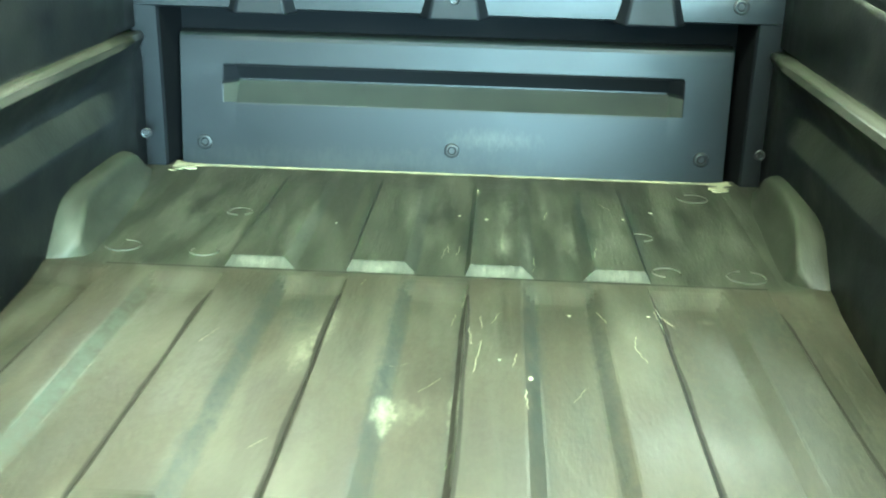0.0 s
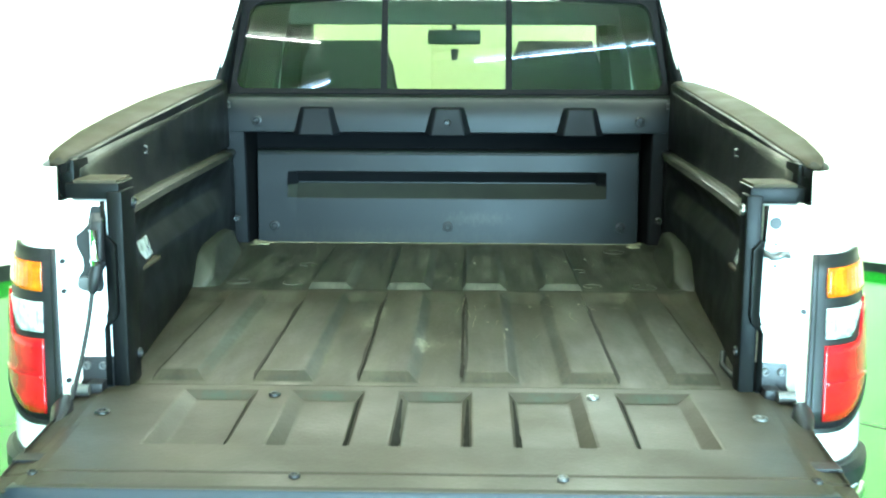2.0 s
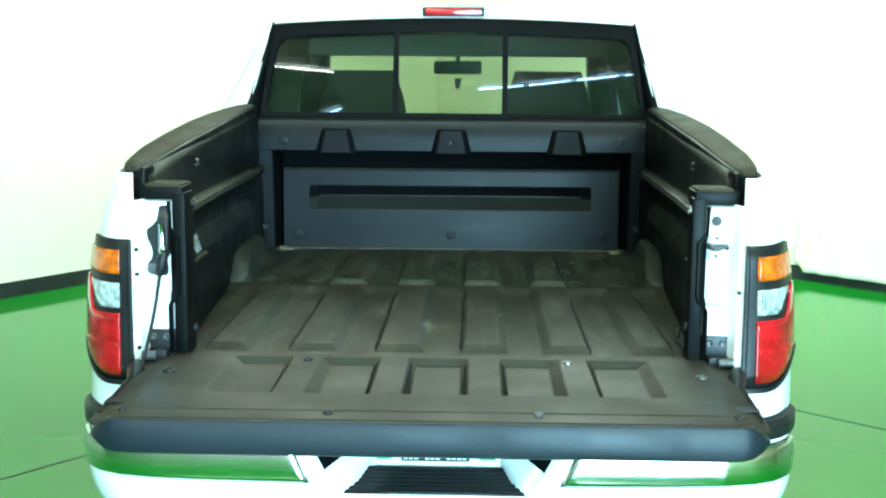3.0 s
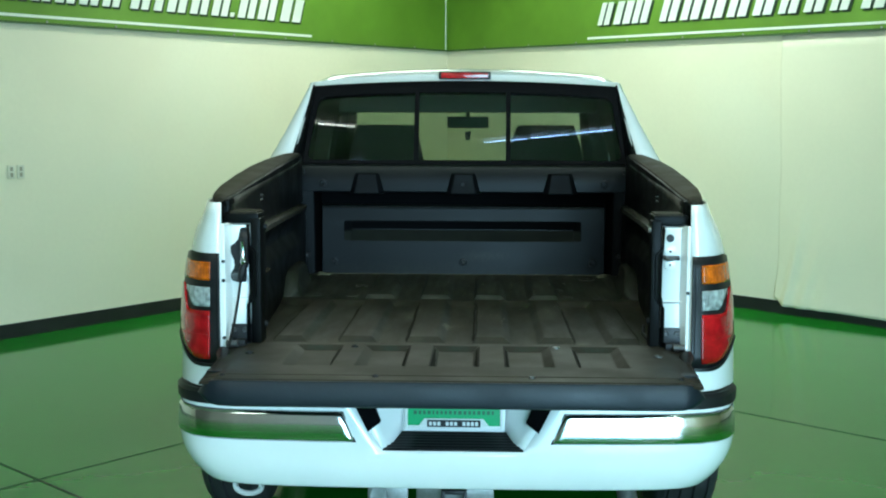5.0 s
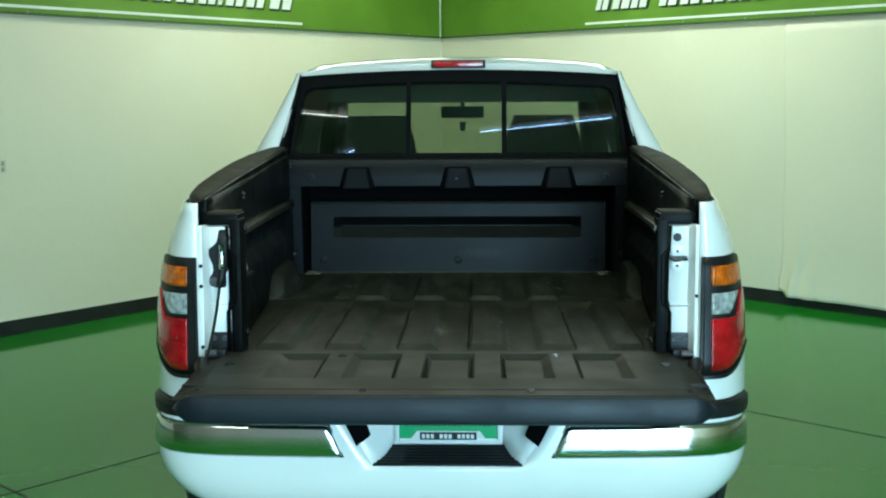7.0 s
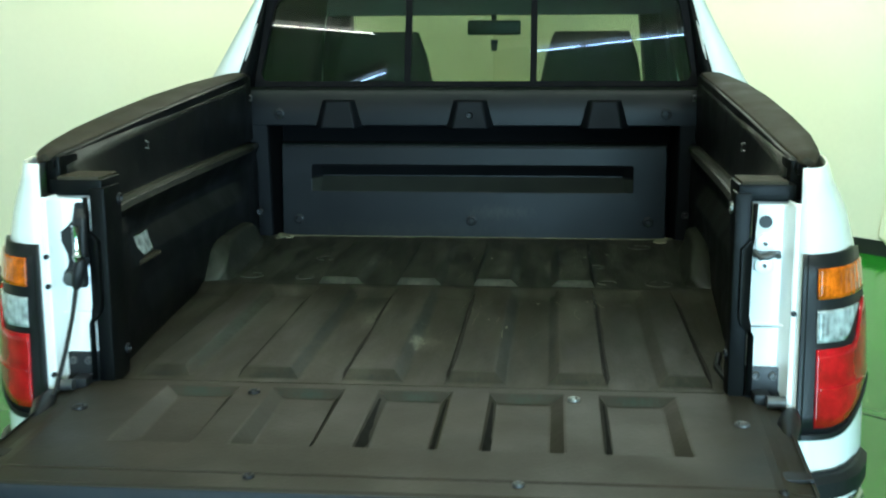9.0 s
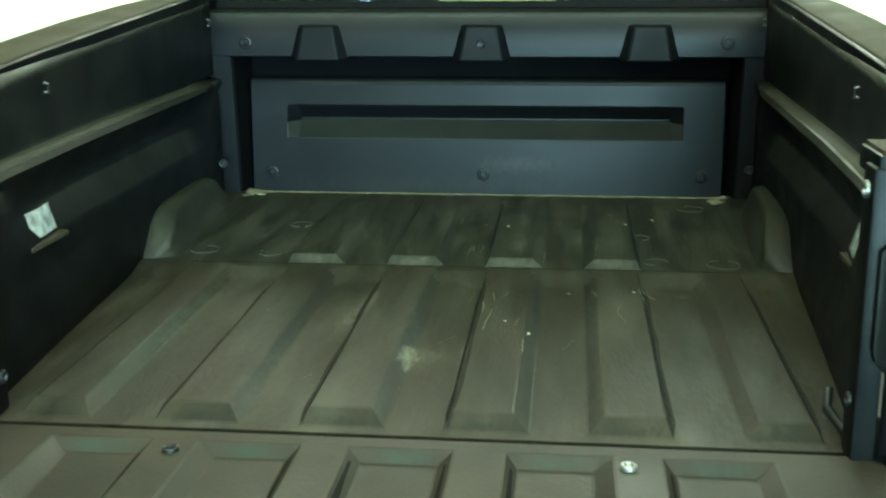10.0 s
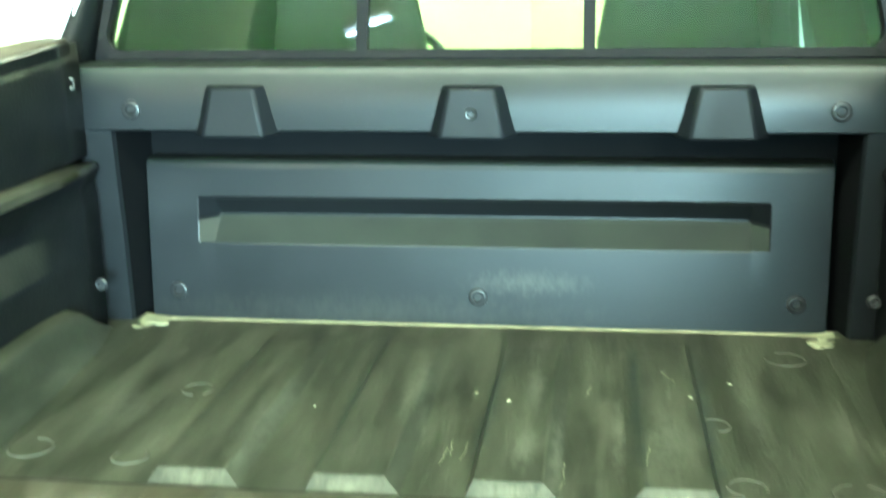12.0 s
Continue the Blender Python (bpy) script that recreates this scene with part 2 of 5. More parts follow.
HEADLINER = material("headliner_cloth", (0.15, 0.145, 0.125), 0.9, vary=0.12, bump=0.2, spec=0.15)
RUBBER = material("tyre_rubber", (0.022, 0.022, 0.023), 0.65, vary=0.25, scale=20, bump=0.4)
CHROME = material("chrome", (0.74, 0.76, 0.78), 0.11, metal=1.0, vary=0.02, rough_vary=0.03)
STEEL = material("bare_steel", (0.30, 0.30, 0.29), 0.42, metal=0.8, vary=0.3, scale=20)
METAL_DULL = material("dull_metal", (0.10, 0.10, 0.10), 0.5, metal=0.6, vary=0.3, scale=20)
ALLOY = material("alloy_wheel", (0.45, 0.46, 0.47), 0.3, metal=0.9, vary=0.1)
DUST = material("pale_sand_dust", (0.21, 0.20, 0.135), 0.9, vary=0.25, scale=30, bump=0.5)
DIRT = material("yellow_sand_dirt", (0.145, 0.138, 0.084), 0.9, vary=0.3, scale=30, bump=0.5)
RIM_DUST = material("dusty_rim", (0.039, 0.038, 0.028), 0.85, vary=0.3, scale=40, spec=0.15)
GLASS = glass("tinted_glass", (0.30, 0.375, 0.285))
PRIVACY = material("privacy_glass", (0.004, 0.005, 0.004), 0.4, vary=0.05, rough_vary=0.02, spec=0.15)
CLEAR = glass("clear_glass", (0.95, 0.98, 0.95))
AMBER = material("amber_lens", (0.66, 0.13, 0.002), 0.2, vary=0.5, scale=42, fine=160, spec=0.4, rough_vary=0.05, coat=0.7, stain=(0.22, 0.035, 0.002), stain_amount=0.7, stain_scale=16)
RED = material("red_lens", (0.44, 0.004, 0.009), 0.15, vary=0.35, scale=30, fine=160, spec=0.4, rough_vary=0.05, coat=0.7, stain=(0.13, 0.001, 0.003), stain_amount=0.8, stain_scale=11)
CLEARLENS = material("clear_lens", (0.40, 0.43, 0.42), 0.12, vary=0.55, scale=60, spec=0.5, rough_vary=0.05, coat=0.7, stain=(0.16, 0.17, 0.17), stain_amount=0.6, stain_scale=35)
PLATE = material("plate_green", (0.02, 0.33, 0.10), 0.35, vary=0.1)
PLATE_DARK = material("plate_print", (0.01, 0.10, 0.04), 0.4, vary=0.1)
PLATE_WHITE = material("plate_frame", (0.75, 0.75, 0.72), 0.3, vary=0.05)
FLOOR = material("green_epoxy", (0.022, 0.178, 0.010), 0.10, vary=0.12, scale=0.7, fine=3, bump=0.3, rough_vary=0.05, spec=0.27)
JOINT = material("joint_filler", (0.012, 0.035, 0.010), 0.6)
WALL = material("painted_wall", (0.75, 0.69, 0.51), 0.75, vary=0.05, scale=0.8, fine=30, bump=0.08, stain=(0.74, 0.74, 0.60), stain_amount=0.5, stain_scale=0.5)
FAR_WALL = material("grey_wall", (0.26, 0.25, 0.23), 0.75, vary=0.08, scale=0.8, fine=30)
SHEETING = material("hung_sheeting", (0.76, 0.705, 0.53), 0.75, vary=0.035, scale=0.8, fine=30)
BASE = material("black_base", (0.012, 0.013, 0.012), 0.5, vary=0.3, scale=10)
SIGN = material("green_sign", (0.130, 0.250, 0.014), 0.45, vary=0.22, scale=1.1, fine=5)
SIGN_WHITE = material("sign_white", (0.72, 0.74, 0.66), 0.5, vary=0.05)
SIGN_LOW = material("sign_lower_edge", (0.050, 0.095, 0.022), 0.5)
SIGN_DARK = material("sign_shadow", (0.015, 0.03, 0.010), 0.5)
CEIL = material("ceiling_paint", (0.62, 0.62, 0.56), 0.85, vary=0.06, scale=1)
TUBE = glow("tube_glow", (1.0, 0.92, 0.76), 18)
TUBE_COOL = glow("cool_tube_glow", (0.50, 0.68, 1.0), 22)
OUTDOORS = glow("outdoor_light", (0.80, 0.93, 1.0), 3.5)
METAL = material("painted_metal", (0.55, 0.55, 0.52), 0.5, vary=0.1)
SOCKET = material("socket_face", (0.34, 0.31, 0.23), 0.5, vary=0.1)
WIRE = material("wall_plate", (0.68, 0.65, 0.51), 0.4)


# ---- mesh helpers ----
def part(name, bm, mat, parent=None, label="", smooth=False, crease=38):
    bmesh.ops.recalc_face_normals(bm, faces=bm.faces)
    me = bpy.data.meshes.new(name)
    bm.to_mesh(me)
    bm.free()
    me.materials.append(mat)
    if smooth:
        me.shade_smooth()
        me.set_sharp_from_angle(angle=radians(crease))
    ob = new(name, me)
    if parent:
        ob.parent = parent
    if label:
        ob["label"] = label
    return ob


def thick(ob, depth, offset=-1):
    mod = ob.modifiers.new("thickness", "SOLIDIFY")
    mod.thickness, mod.offset = depth, offset
    return ob


def rounded(ob, width, segments=2, angle=30):
    mod = ob.modifiers.new("edges", "BEVEL")
    mod.width, mod.segments, mod.angle_limit, mod.limit_method = width, segments, radians(angle), "ANGLE"
    return ob


def sheet(rows, bm=None, closed=False):
    """A grid of quads through rows of points."""
    bm = bm or bmesh.new()
    grid = [[bm.verts.new(p) for p in row] for row in rows]
    for a, b in zip(grid, grid[1:]):
        n = len(a)
        for i in range(n if closed else n - 1):
            j = (i + 1) % n
            bm.faces.new((a[i], a[j], b[j], b[i]))
    return bm


def folded_sheet(rows, ridge=1):
    """A grid of triangles whose diagonals follow ridges (1) or valleys (-1)."""
    bm = bmesh.new()
    grid = [[bm.verts.new(p) for p in row] for row in rows]
    for a, b in zip(grid, grid[1:]):
        for i in range(len(a) - 1):
            p, q, r, t = a[i], a[i + 1], b[i + 1], b[i]
            if ridge * (p.co.z + r.co.z) >= ridge * (q.co.z + t.co.z):
                bm.faces.new((p, q, r))
                bm.faces.new((p, r, t))
            else:
                bm.faces.new((p, q, t))
                bm.faces.new((q, r, t))
    return bm


def box(x0, x1, y0, y1, z0, z1, bevel=0.0, bm=None):
    bm = bm or bmesh.new()
    v = [bm.verts.new((x, y, z)) for x in (x0, x1) for y in (y0, y1) for z in (z0, z1)]
    made = [bm.faces.new([v[i] for i in f]) for f in ((0, 1, 3, 2), (4, 6, 7, 5), (0, 4, 5, 1), (2, 3, 7, 6), (0, 2, 6, 4), (1, 5, 7, 3))]
    if bevel:
        edges = list({e for f in made for e in f.edges})
        bmesh.ops.bevel(bm, geom=edges, offset=bevel, segments=2, affect="EDGES", profile=0.6)
    return bm


def hexa(bottom, top, bm=None):
    """A solid between two four-cornered outlines."""
    bm = bm or bmesh.new()
    a, b = [bm.verts.new(p) for p in bottom], [bm.verts.new(p) for p in top]
    bm.faces.new(a)
    bm.faces.new(b)
    for i in range(4):
        j = (i + 1) % 4
        bm.faces.new((a[i], a[j], b[j], b[i]))
    return bm


def rod(points, r, seg=10, bm=None, cap=True):
    """A round bar through points; r may be one radius or one for each point."""
    bm = bm or bmesh.new()
    pts = [Vector(p) for p in points]
    rs = r if isinstance(r, (list, tuple)) else [r] * len(pts)
    rows = []
    for i, p in enumerate(pts):
        d = (pts[min(i + 1, len(pts) - 1)] - pts[max(i - 1, 0)]).normalized()
        q = d.to_track_quat("Z", "Y")
        rows.append([p + q @ Vector((rs[i] * math.cos(a), rs[i] * math.sin(a), 0)) for a in [2 * math.pi * k / seg for k in range(seg)]])
    grid = [[bm.verts.new(p) for p in row] for row in rows]
    for a, b in zip(grid, grid[1:]):
        for i in range(seg):
            j = (i + 1) % seg
            bm.faces.new((a[i], a[j], b[j], b[i]))
    if cap:
        bm.faces.new(grid[0])
        bm.faces.new(grid[-1])
    return bm


def smooth01(x):
    x = min(1.0, max(0.0, x))
    return x * x * (3 - 2 * x)


def lerp(table, x):
    """Straight-line reading of a table of (x, y)."""
    if x <= table[0][0]:
        return table[0][1]
    for (a, p), (b, q) in zip(table, table[1:]):
        if x <= b:
            return p + (q - p) * (x - a) / (b - a)
    return table[-1][1]


# ---- the room ----
def wall_run(name, a, b, holes=(), height=CEILING, mat=None, depth=0.2):
    """A wall from a to b, thick outwards, with openings (from, to, top) given in metres along it."""
    d = (b - a)
    length = d.length
    d.normalize()
    n = Vector((d.y, -d.x, 0))
    if (a + n - Vector((0, -2, 0))).length < (a - Vector((0, -2, 0))).length:
        n = -n
    bm = bmesh.new()

    def slab(s0, s1, z0, z1):
        q = [a + d * s0, a + d * s1, a + d * s1 + n * depth, a + d * s0 + n * depth]
        hexa([p + Vector((0, 0, z0)) for p in q], [p + Vector((0, 0, z1)) for p in q], bm)

    at = 0.0
    for s0, s1, top in holes:
        slab(at, s0, 0, height)
        slab(s0, s1, top, height)
        at = s1
    slab(at, length, 0, height)
    ob = part(name, bm, mat or WALL)
    return tagged(ob, kind="structure"), d, n, length


def strip(name, a, d, n, s0, s1, z0, z1, proud, mat, back=0.0):
    """A flat board on a wall's inner face."""
    q = [a + d * s0 - n * back, a + d * s1 - n * back, a + d * s1 - n * proud, a + d * s0 - n * proud]
    return part(name, hexa([p + Vector((0, 0, z0)) for p in q], [p + Vector((0, 0, z1)) for p in q]), mat)


floor_bm = bmesh.new()
floor_bm.faces.new([floor_bm.verts.new(p) for p in (APEX + Vector((0, .3, 0)), RIGHT + Vector((.4, 0, 0)), BACK + Vector((0, -.4, 0)), LEFT + Vector((-.4, 0, 0)))])
floor = tagged(part("floor", floor_bm, FLOOR), "glossy green epoxy-coated concrete floor with sawn joints", "floor", kind="structure")
ceil_bm = box(-9.3, 10.4, -14.2, 9, CEILING, CEILING + 0.15)
ceiling = tagged(part("ceiling", ceil_bm, CEIL), "plain pale painted ceiling with tube lights", "ceiling", kind="structure")

wl, dl, nl, ll = wall_run("wall_north_west", APEX, LEFT)
wr, dr, nr, lr = wall_run("wall_north_east", APEX, RIGHT)
tagged(wl, "off-white painted showroom wall with a black base", "wall")
tagged(wr, "off-white painted showroom wall with a black base", "wall")
side_r, side_l = (BACK - RIGHT).length, (BACK - LEFT).length
wbr, dbr, nbr, _ = wall_run("wall_south_east", RIGHT, BACK, [(0.70 * side_r - 3.2, 0.70 * side_r + 3.2, 3.1)])
wbl, dbl, nbl, _ = wall_run("wall_south_west", LEFT, BACK, mat=FAR_WALL)
tagged(wbr, "off-white wall with a wide doorway open to daylight", "wall")
tagged(wbl, "plain grey showroom wall", "wall")
for centre, d, n, w in ((DAY_R, dbr, nbr, 9.0),):
    bd = strip("backdrop", centre, d, n, -w / 2, w / 2, -0.2, 4.0, -1.2, OUTDOORS, back=-1.25)
    tagged(bd, "bright hazy daylight outside the doorway", "backdrop", kind="structure")

# black rubber base along both visible walls
for name, d, n, length in (("baseboard_west", dl, nl, ll), ("baseboard_east", dr, nr, lr)):
    tagged(strip(name, APEX, d, n, 0.02, length, 0.0, 0.100, 0.012, BASE), "black vinyl base strip with scuffs along the wall", "baseboard", kind="structure")

# sawn floor joints, square to each other
JA, JB = Vector((0.765, -0.644, 0)), Vector((0.644, 0.765, 0))
CROSS = Vector((-1.80, 0.965, 0))


def joint(p, d, s0, s1):
    side = Vector((-d.y, d.x, 0)) * 0.006
    a, b = p + d * s0, p + d * s1
    return [a - side, b - side, b + side, a + side]


for p, d, s0, s1 in ((CROSS, JA, -5.5, 9), (CROSS, JB, -11, 7.0), (CROSS + JB * 3.05, JA, -4.5, 9.5), (CROSS + JA * 4.2, JB, -10, 4.5), (CROSS - JB * 3.3, JA, -5, 9)):
    q = joint(p, d, s0, s1)
    j = part("floor_joint", hexa([v + Vector((0, 0, -0.004)) for v in q], [v + Vector((0, 0, 0.0015)) for v in q]), JOINT, floor)

# ---- the pickup truck, in its own level: x across, y forward from the tailgate hinge, z up ----
truck = new("pickup_truck")
truck.matrix_world = RAKE
tagged(truck, "white pickup truck, tailgate folded down, empty dusty bed", "pickup truck")

WIDTH = [(0.30, 0.93), (0.45, 0.972), (0.60, 0.968), (0.78, 0.962), (0.95, 0.947), (1.07, 0.924), (1.17, 0.892), (1.24, 0.845), (1.30, 0.822), (1.36, 0.815)]
AXLE = 0.76


RAIL_IN = [(-0.08, 1.274), (-0.05, 1.277), (0.05, 1.285), (0.39, 1.315), (0.74, 1.341), (1.15, 1.370), (1.45, 1.388)]
RAIL_OUT = [(-0.08, 1.279), (-0.05, 1.283), (0.0, 1.288), (0.25, 1.310), (0.61, 1.340), (0.9, 1.359), (1.2, 1.377), (1.45, 1.388)]


def rail_z(y):
    return lerp(RAIL_IN, y)


def corner(theta, z):
    """The body's outline in plan round the rear corner, by angle from the rear (0) to the side (90)."""
    a = radians(theta)
    w = lerp(WIDTH, z)
    return 0.738 + (w - 0.738) * math.sin(a) ** 0.78, -0.15 + 0.55 * (1 - math.cos(a))


def outline(theta, z, s, off=0.0):
    """A point of the rear corner, pushed out along its normal."""
    x, y = corner(theta, z)
    x2, y2 = corner(min(theta + 1.5, 91), z)
    t = Vector((x2 - x, y2 - y, 0)).normalized()
    return Vector((s * (x + t.y * off), y - t.x * off, z))


for s in (-1, 1):
    side = "left" if s < 0 else "right"
    # outer bodywork of the bed
    columns = []
    for k in range(0, 91, 6):
        columns.append([outline(k, z, s) for z in [0.50 + (1.262 - 0.50) * i / 22 for i in range(23)]])
    for y in [0.42, 0.46, 0.52, 0.60, 0.68, 0.76, 0.84, 0.92, 1.0, 1.06, 1.12, 1.16, 1.19, 1.21, 1.24, 1.4, 1.55, 1.75]:
        low = 0.36 + math.sqrt(max(0, 0.455 ** 2 - (y - AXLE) ** 2)) if abs(y - AXLE) < 0.455 else 0.50
        low, top = max(low, 0.50), lerp(RAIL_OUT, y) - 0.012
        columns.append([Vector((s * lerp(WIDTH, z), y, z)) for z in [low + (top - low) * i / 22 for i in range(23)]])
    thick(part("bed_side", sheet(columns), WHITE, truck, "glossy white painted outer bed side", True), 0.006, 0)

    # painted jamb behind the tail light, facing rearward
    jamb = bmesh.new()
    zs = [0.66, 0.80, 0.82, 0.95, 0.953, 1.10, 1.185, 1.195]
    dy = [0.02, 0.02, 0, 0, 0.004, 0, 0, 0.02]
    rows = []
    for z, o in zip(zs, dy):
        rows.append([(s * 0.741, -0.150, z), (s * 0.731, -0.146, z), (s * 0.724, -0.115 + o, z), (s * 0.716, -0.106 + o, z), (s * 0.664, -0.104 + o, z), (s * 0.656, -0.098 + o, z), (s * 0.654, 0.02, z)])
    sheet(rows, jamb)
    thick(part("tailgate_jamb", jamb, WHITE, truck, "white painted steel tailgate jamb", True), 0.004, 0)

    # dark corner trim above and inside of the jamb
    trim = bmesh.new()
    box(min(s * 0.628, s * 0.738), max(s * 0.628, s * 0.738), -0.108, 0.0, 1.193, 1.226, 0.006, trim)
    box(min(s * 0.732, s * 0.764), max(s * 0.732, s * 0.764), -0.064, 0.03, 1.19, 1.268, 0.005, trim)
    box(min(s * 0.622, s * 0.655), max(s * 0.622, s * 0.655), -0.112, -0.02 if s < 0 else -0.055, 0.80, 1.21, 0.006, trim)
    part("corner_trim", trim, LINER, truck, "dark plastic bed corner trim", True)
    wing = bmesh.new()
    rows = [[(s * 0.655, -0.118, z), (s * (0.655 + w), -0.120, z), (s * (0.655 + w), -0.110, z)] for z, w in ((0.81, 0.012), (0.93, 0.012), (0.955, -0.010), (0.97, -0.014), (1.10, -0.014), (1.12, 0.006), (1.19, 0.010))]
    thick(part("jamb_seal", sheet(rows, wing), LINER, truck, "", True), 0.006)
    pad = box(min(s * 0.634, s * 0.722), max(s * 0.634, s * 0.722), -0.106, -0.006, 1.224, 1.232, 0.003)
    part("shelf_pad", pad, CAP, truck, "dusty grey-brown corner shelf", True)

    # top rail cap: a rounded cover that rises forward and drops at its rear tip
    rows, lips = [], []
    for y in (-0.075, -0.070, -0.055, -0.02, 0.05, 0.2, 0.45, 0.75, 1.05, 1.28, 1.36, 1.42):
        z, zo = rail_z(y), lerp(RAIL_OUT, y)
        drop = 0.006 * smooth01((-0.06 - y) / 0.015)
        out = lerp([(-0.08, 0.772), (-0.06, 0.784), (-0.04, 0.790), (0.0, 0.800), (0.2, 0.822), (0.6, 0.838), (1.0, 0.838), (1.42, 0.812)], y)
        inn = lerp([(-0.08, 0.742), (0.0, 0.734), (1.3, 0.730), (1.42, 0.732)], y)
        lips.append([(s * (inn + 0.004), y, z - 0.034), (s * inn, y, z - 0.030), (s * (inn - 0.001), y, z - 0.010 - drop), (s * (inn + 0.003), y, z - 0.0045 - drop)])
        rows.append([(s * (inn + 0.0025), y, z - 0.005 - drop), (s * (inn + 0.009), y, z - drop), (s * (inn + 0.45 * (out - inn)), y, z + 0.55 * (zo - z) + 0.003 - drop),
                     (s * (out - 0.012), y, zo - 0.001 - drop), (s * out, y, zo - 0.010 - drop), (s * (out - 0.001), y, zo - 0.026)])
    cap = sheet(rows)
    cap.faces.new([v for v in cap.verts][:6])
    thick(part("cap_lip", sheet(lips), LINER, truck, "", True), 0.003)
    thick(part("rail_cap", cap, CAP, truck, "textured grey-brown plastic rail cap", True), 0.004)

    # inner side liner: wall, soft swelling, shelf ledge, upper wall
    rows = []
    for y in (-0.03, 0.02, 0.06, 0.12, 0.18, 0.3, 0.5, 0.7, 0.9, 1.1, 1.2, 1.26, 1.32, 1.37, 1.45):
        ledge = 1.140 + 0.008 * y
        top = rail_z(y) - 0.012
        foot = lerp([(-0.03, 0.652), (0.3, 0.680), (0.78, 0.716), (1.5, 0.722)], y)
        lip = lerp([(-0.03, 0.655), (0.15, 0.672), (0.5, 0.686), (1.25, 0.696), (1.36, 0.708), (1.5, 0.716)], y)
        g = smooth01((y - 0.06) / 0.2) * (1 - smooth01((y - 1.2) / 0.12))
        h = g * (1 - smooth01((y - 0.45) / 0.2))
        rows.append([(s * x, y, z) for x, z in ((foot, 0.79), (foot - 0.002 * g, 0.870), (foot - 0.001 * g, 0.884), (foot + 0.012 * h, 0.930), (foot + 0.015 * h, 0.944), (foot + 0.012 * h - 0.006 * (g - h), 0.985), (foot + 0.013 * h - 0.005 * (g - h), 0.998), (foot + 0.024 * g + 0.010 * h, 1.046), (foot + 0.027 * g + 0.010 * h, 1.058), (foot + 0.022 * g + 0.008 * h, 1.085), (lip + 0.012 + 0.010 * g, ledge - 0.030), (lip, ledge - 0.008),
                                                (lip + 0.004, ledge), (lip + 0.036, ledge + 0.006), (min(lip + 0.040, 0.734), ledge + 0.016), (min(lip + 0.043, 0.735), ledge + 0.06), (0.735, top - 0.035), (0.737, top))])
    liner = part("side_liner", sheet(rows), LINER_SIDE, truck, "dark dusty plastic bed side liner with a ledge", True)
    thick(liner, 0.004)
    # ledge dust is the liner's top face; its flat shelf is a piece of its own
    rows = []
    for y in (0.14, 0.3, 0.5, 0.9, 1.2, 1.34):
        lip = lerp([(-0.03, 0.655), (0.15, 0.672), (0.5, 0.686), (1.3, 0.696), (1.5, 0.704)], y)
        rows.append([(s * (lip - 0.001), y, 1.1340 + 0.008 * y), (s * (lip + 0.001), y, 1.1400 + 0.008 * y), (s * (lip + 0.004), y, 1.1435 + 0.008 * y), (s * (lip + 0.020), y, 1.1470 + 0.008 * y), (s * (lip + 0.036), y, 1.1500 + 0.008 * y)])
    thick(part("ledge_cover", sheet(rows), LEDGE, truck, "dusty grey-brown ledge cover", True), 0.003)

    # wheel housing hump in the floor tray: a sloped rear face, a flat top and an upright inner side
    rows = []
    for y in (0.772, 0.780, 0.79, 0.80, 0.81, 0.82, 0.835, 0.85, 0.865, 0.88, 0.90, 0.925, 0.955, 1.0, 1.06, 1.12, 1.2, 1.255, 1.28, 1.31, 1.34, 1.37, 1.42, 1.47):
        high = lerp([(0.772, 0.806), (0.80, 0.835), (0.83, 0.865), (0.855, 0.885), (0.88, 0.899), (0.91, 0.909), (0.955, 0.916), (1.1, 0.919), (1.24, 0.918), (1.28, 0.911), (1.31, 0.899), (1.37, 0.866), (1.47, 0.822)], y)
        low = 0.800 + 0.016 * smooth01((y - 0.77) / 0.04)
        foot = lerp([(0.772, 0.706), (0.79, 0.680), (0.80, 0.666), (0.82, 0.646), (0.85, 0.638), (0.95, 0.640), (1.06, 0.645), (1.38, 0.664), (1.47, 0.680)], y)
        crest = lerp([(0.772, 0.709), (0.79, 0.684), (0.80, 0.671), (0.82, 0.655), (0.85, 0.656), (0.88, 0.661), (0.97, 0.677), (1.1, 0.686), (1.3, 0.692), (1.47, 0.702)], y)
        row = [(s * 0.734, y, high + 0.002), (s * (0.5 * crest + 0.367), y, high + 0.002), (s * (crest + 0.010), y, high), (s * (crest + 0.003), y, high - 0.003), (s * (crest - 0.001), y, high - 0.009)]
        for u in (0.15, 0.3, 0.45, 0.6, 0.75, 0.88, 1.0):
            row.append((s * (crest - 0.001 + (foot - crest) * u ** 2.0), y, high - 0.009 + (min(low - 0.004, high - 0.010) - high + 0.009) * u))
        rows.append(row)
    thick(part("wheel_housing", sheet(rows), DECKMAT, truck, "grey dusty moulded wheel housing hump", True), 0.004)

# ---- bed floor: a moulded tray with raised ribs and a step up to the front part ----
RIBS = [(-0.592, -0.498), (-0.377, -0.266), (-0.155, -0.044), (0.062, 0.170), (0.283, 0.388), (0.508, 0.600)]


STEEP, WIDE = 0.011, 0.030
STEPS = (0.0, 0.14, 0.86, 1.0)


def facet(u):
    """A straight slope from 0 to 1 with slightly eased ends."""
    return lerp([(0.0, 0.0), (0.14, 0.06), (0.86, 0.94), (1.0, 1.0)], u)


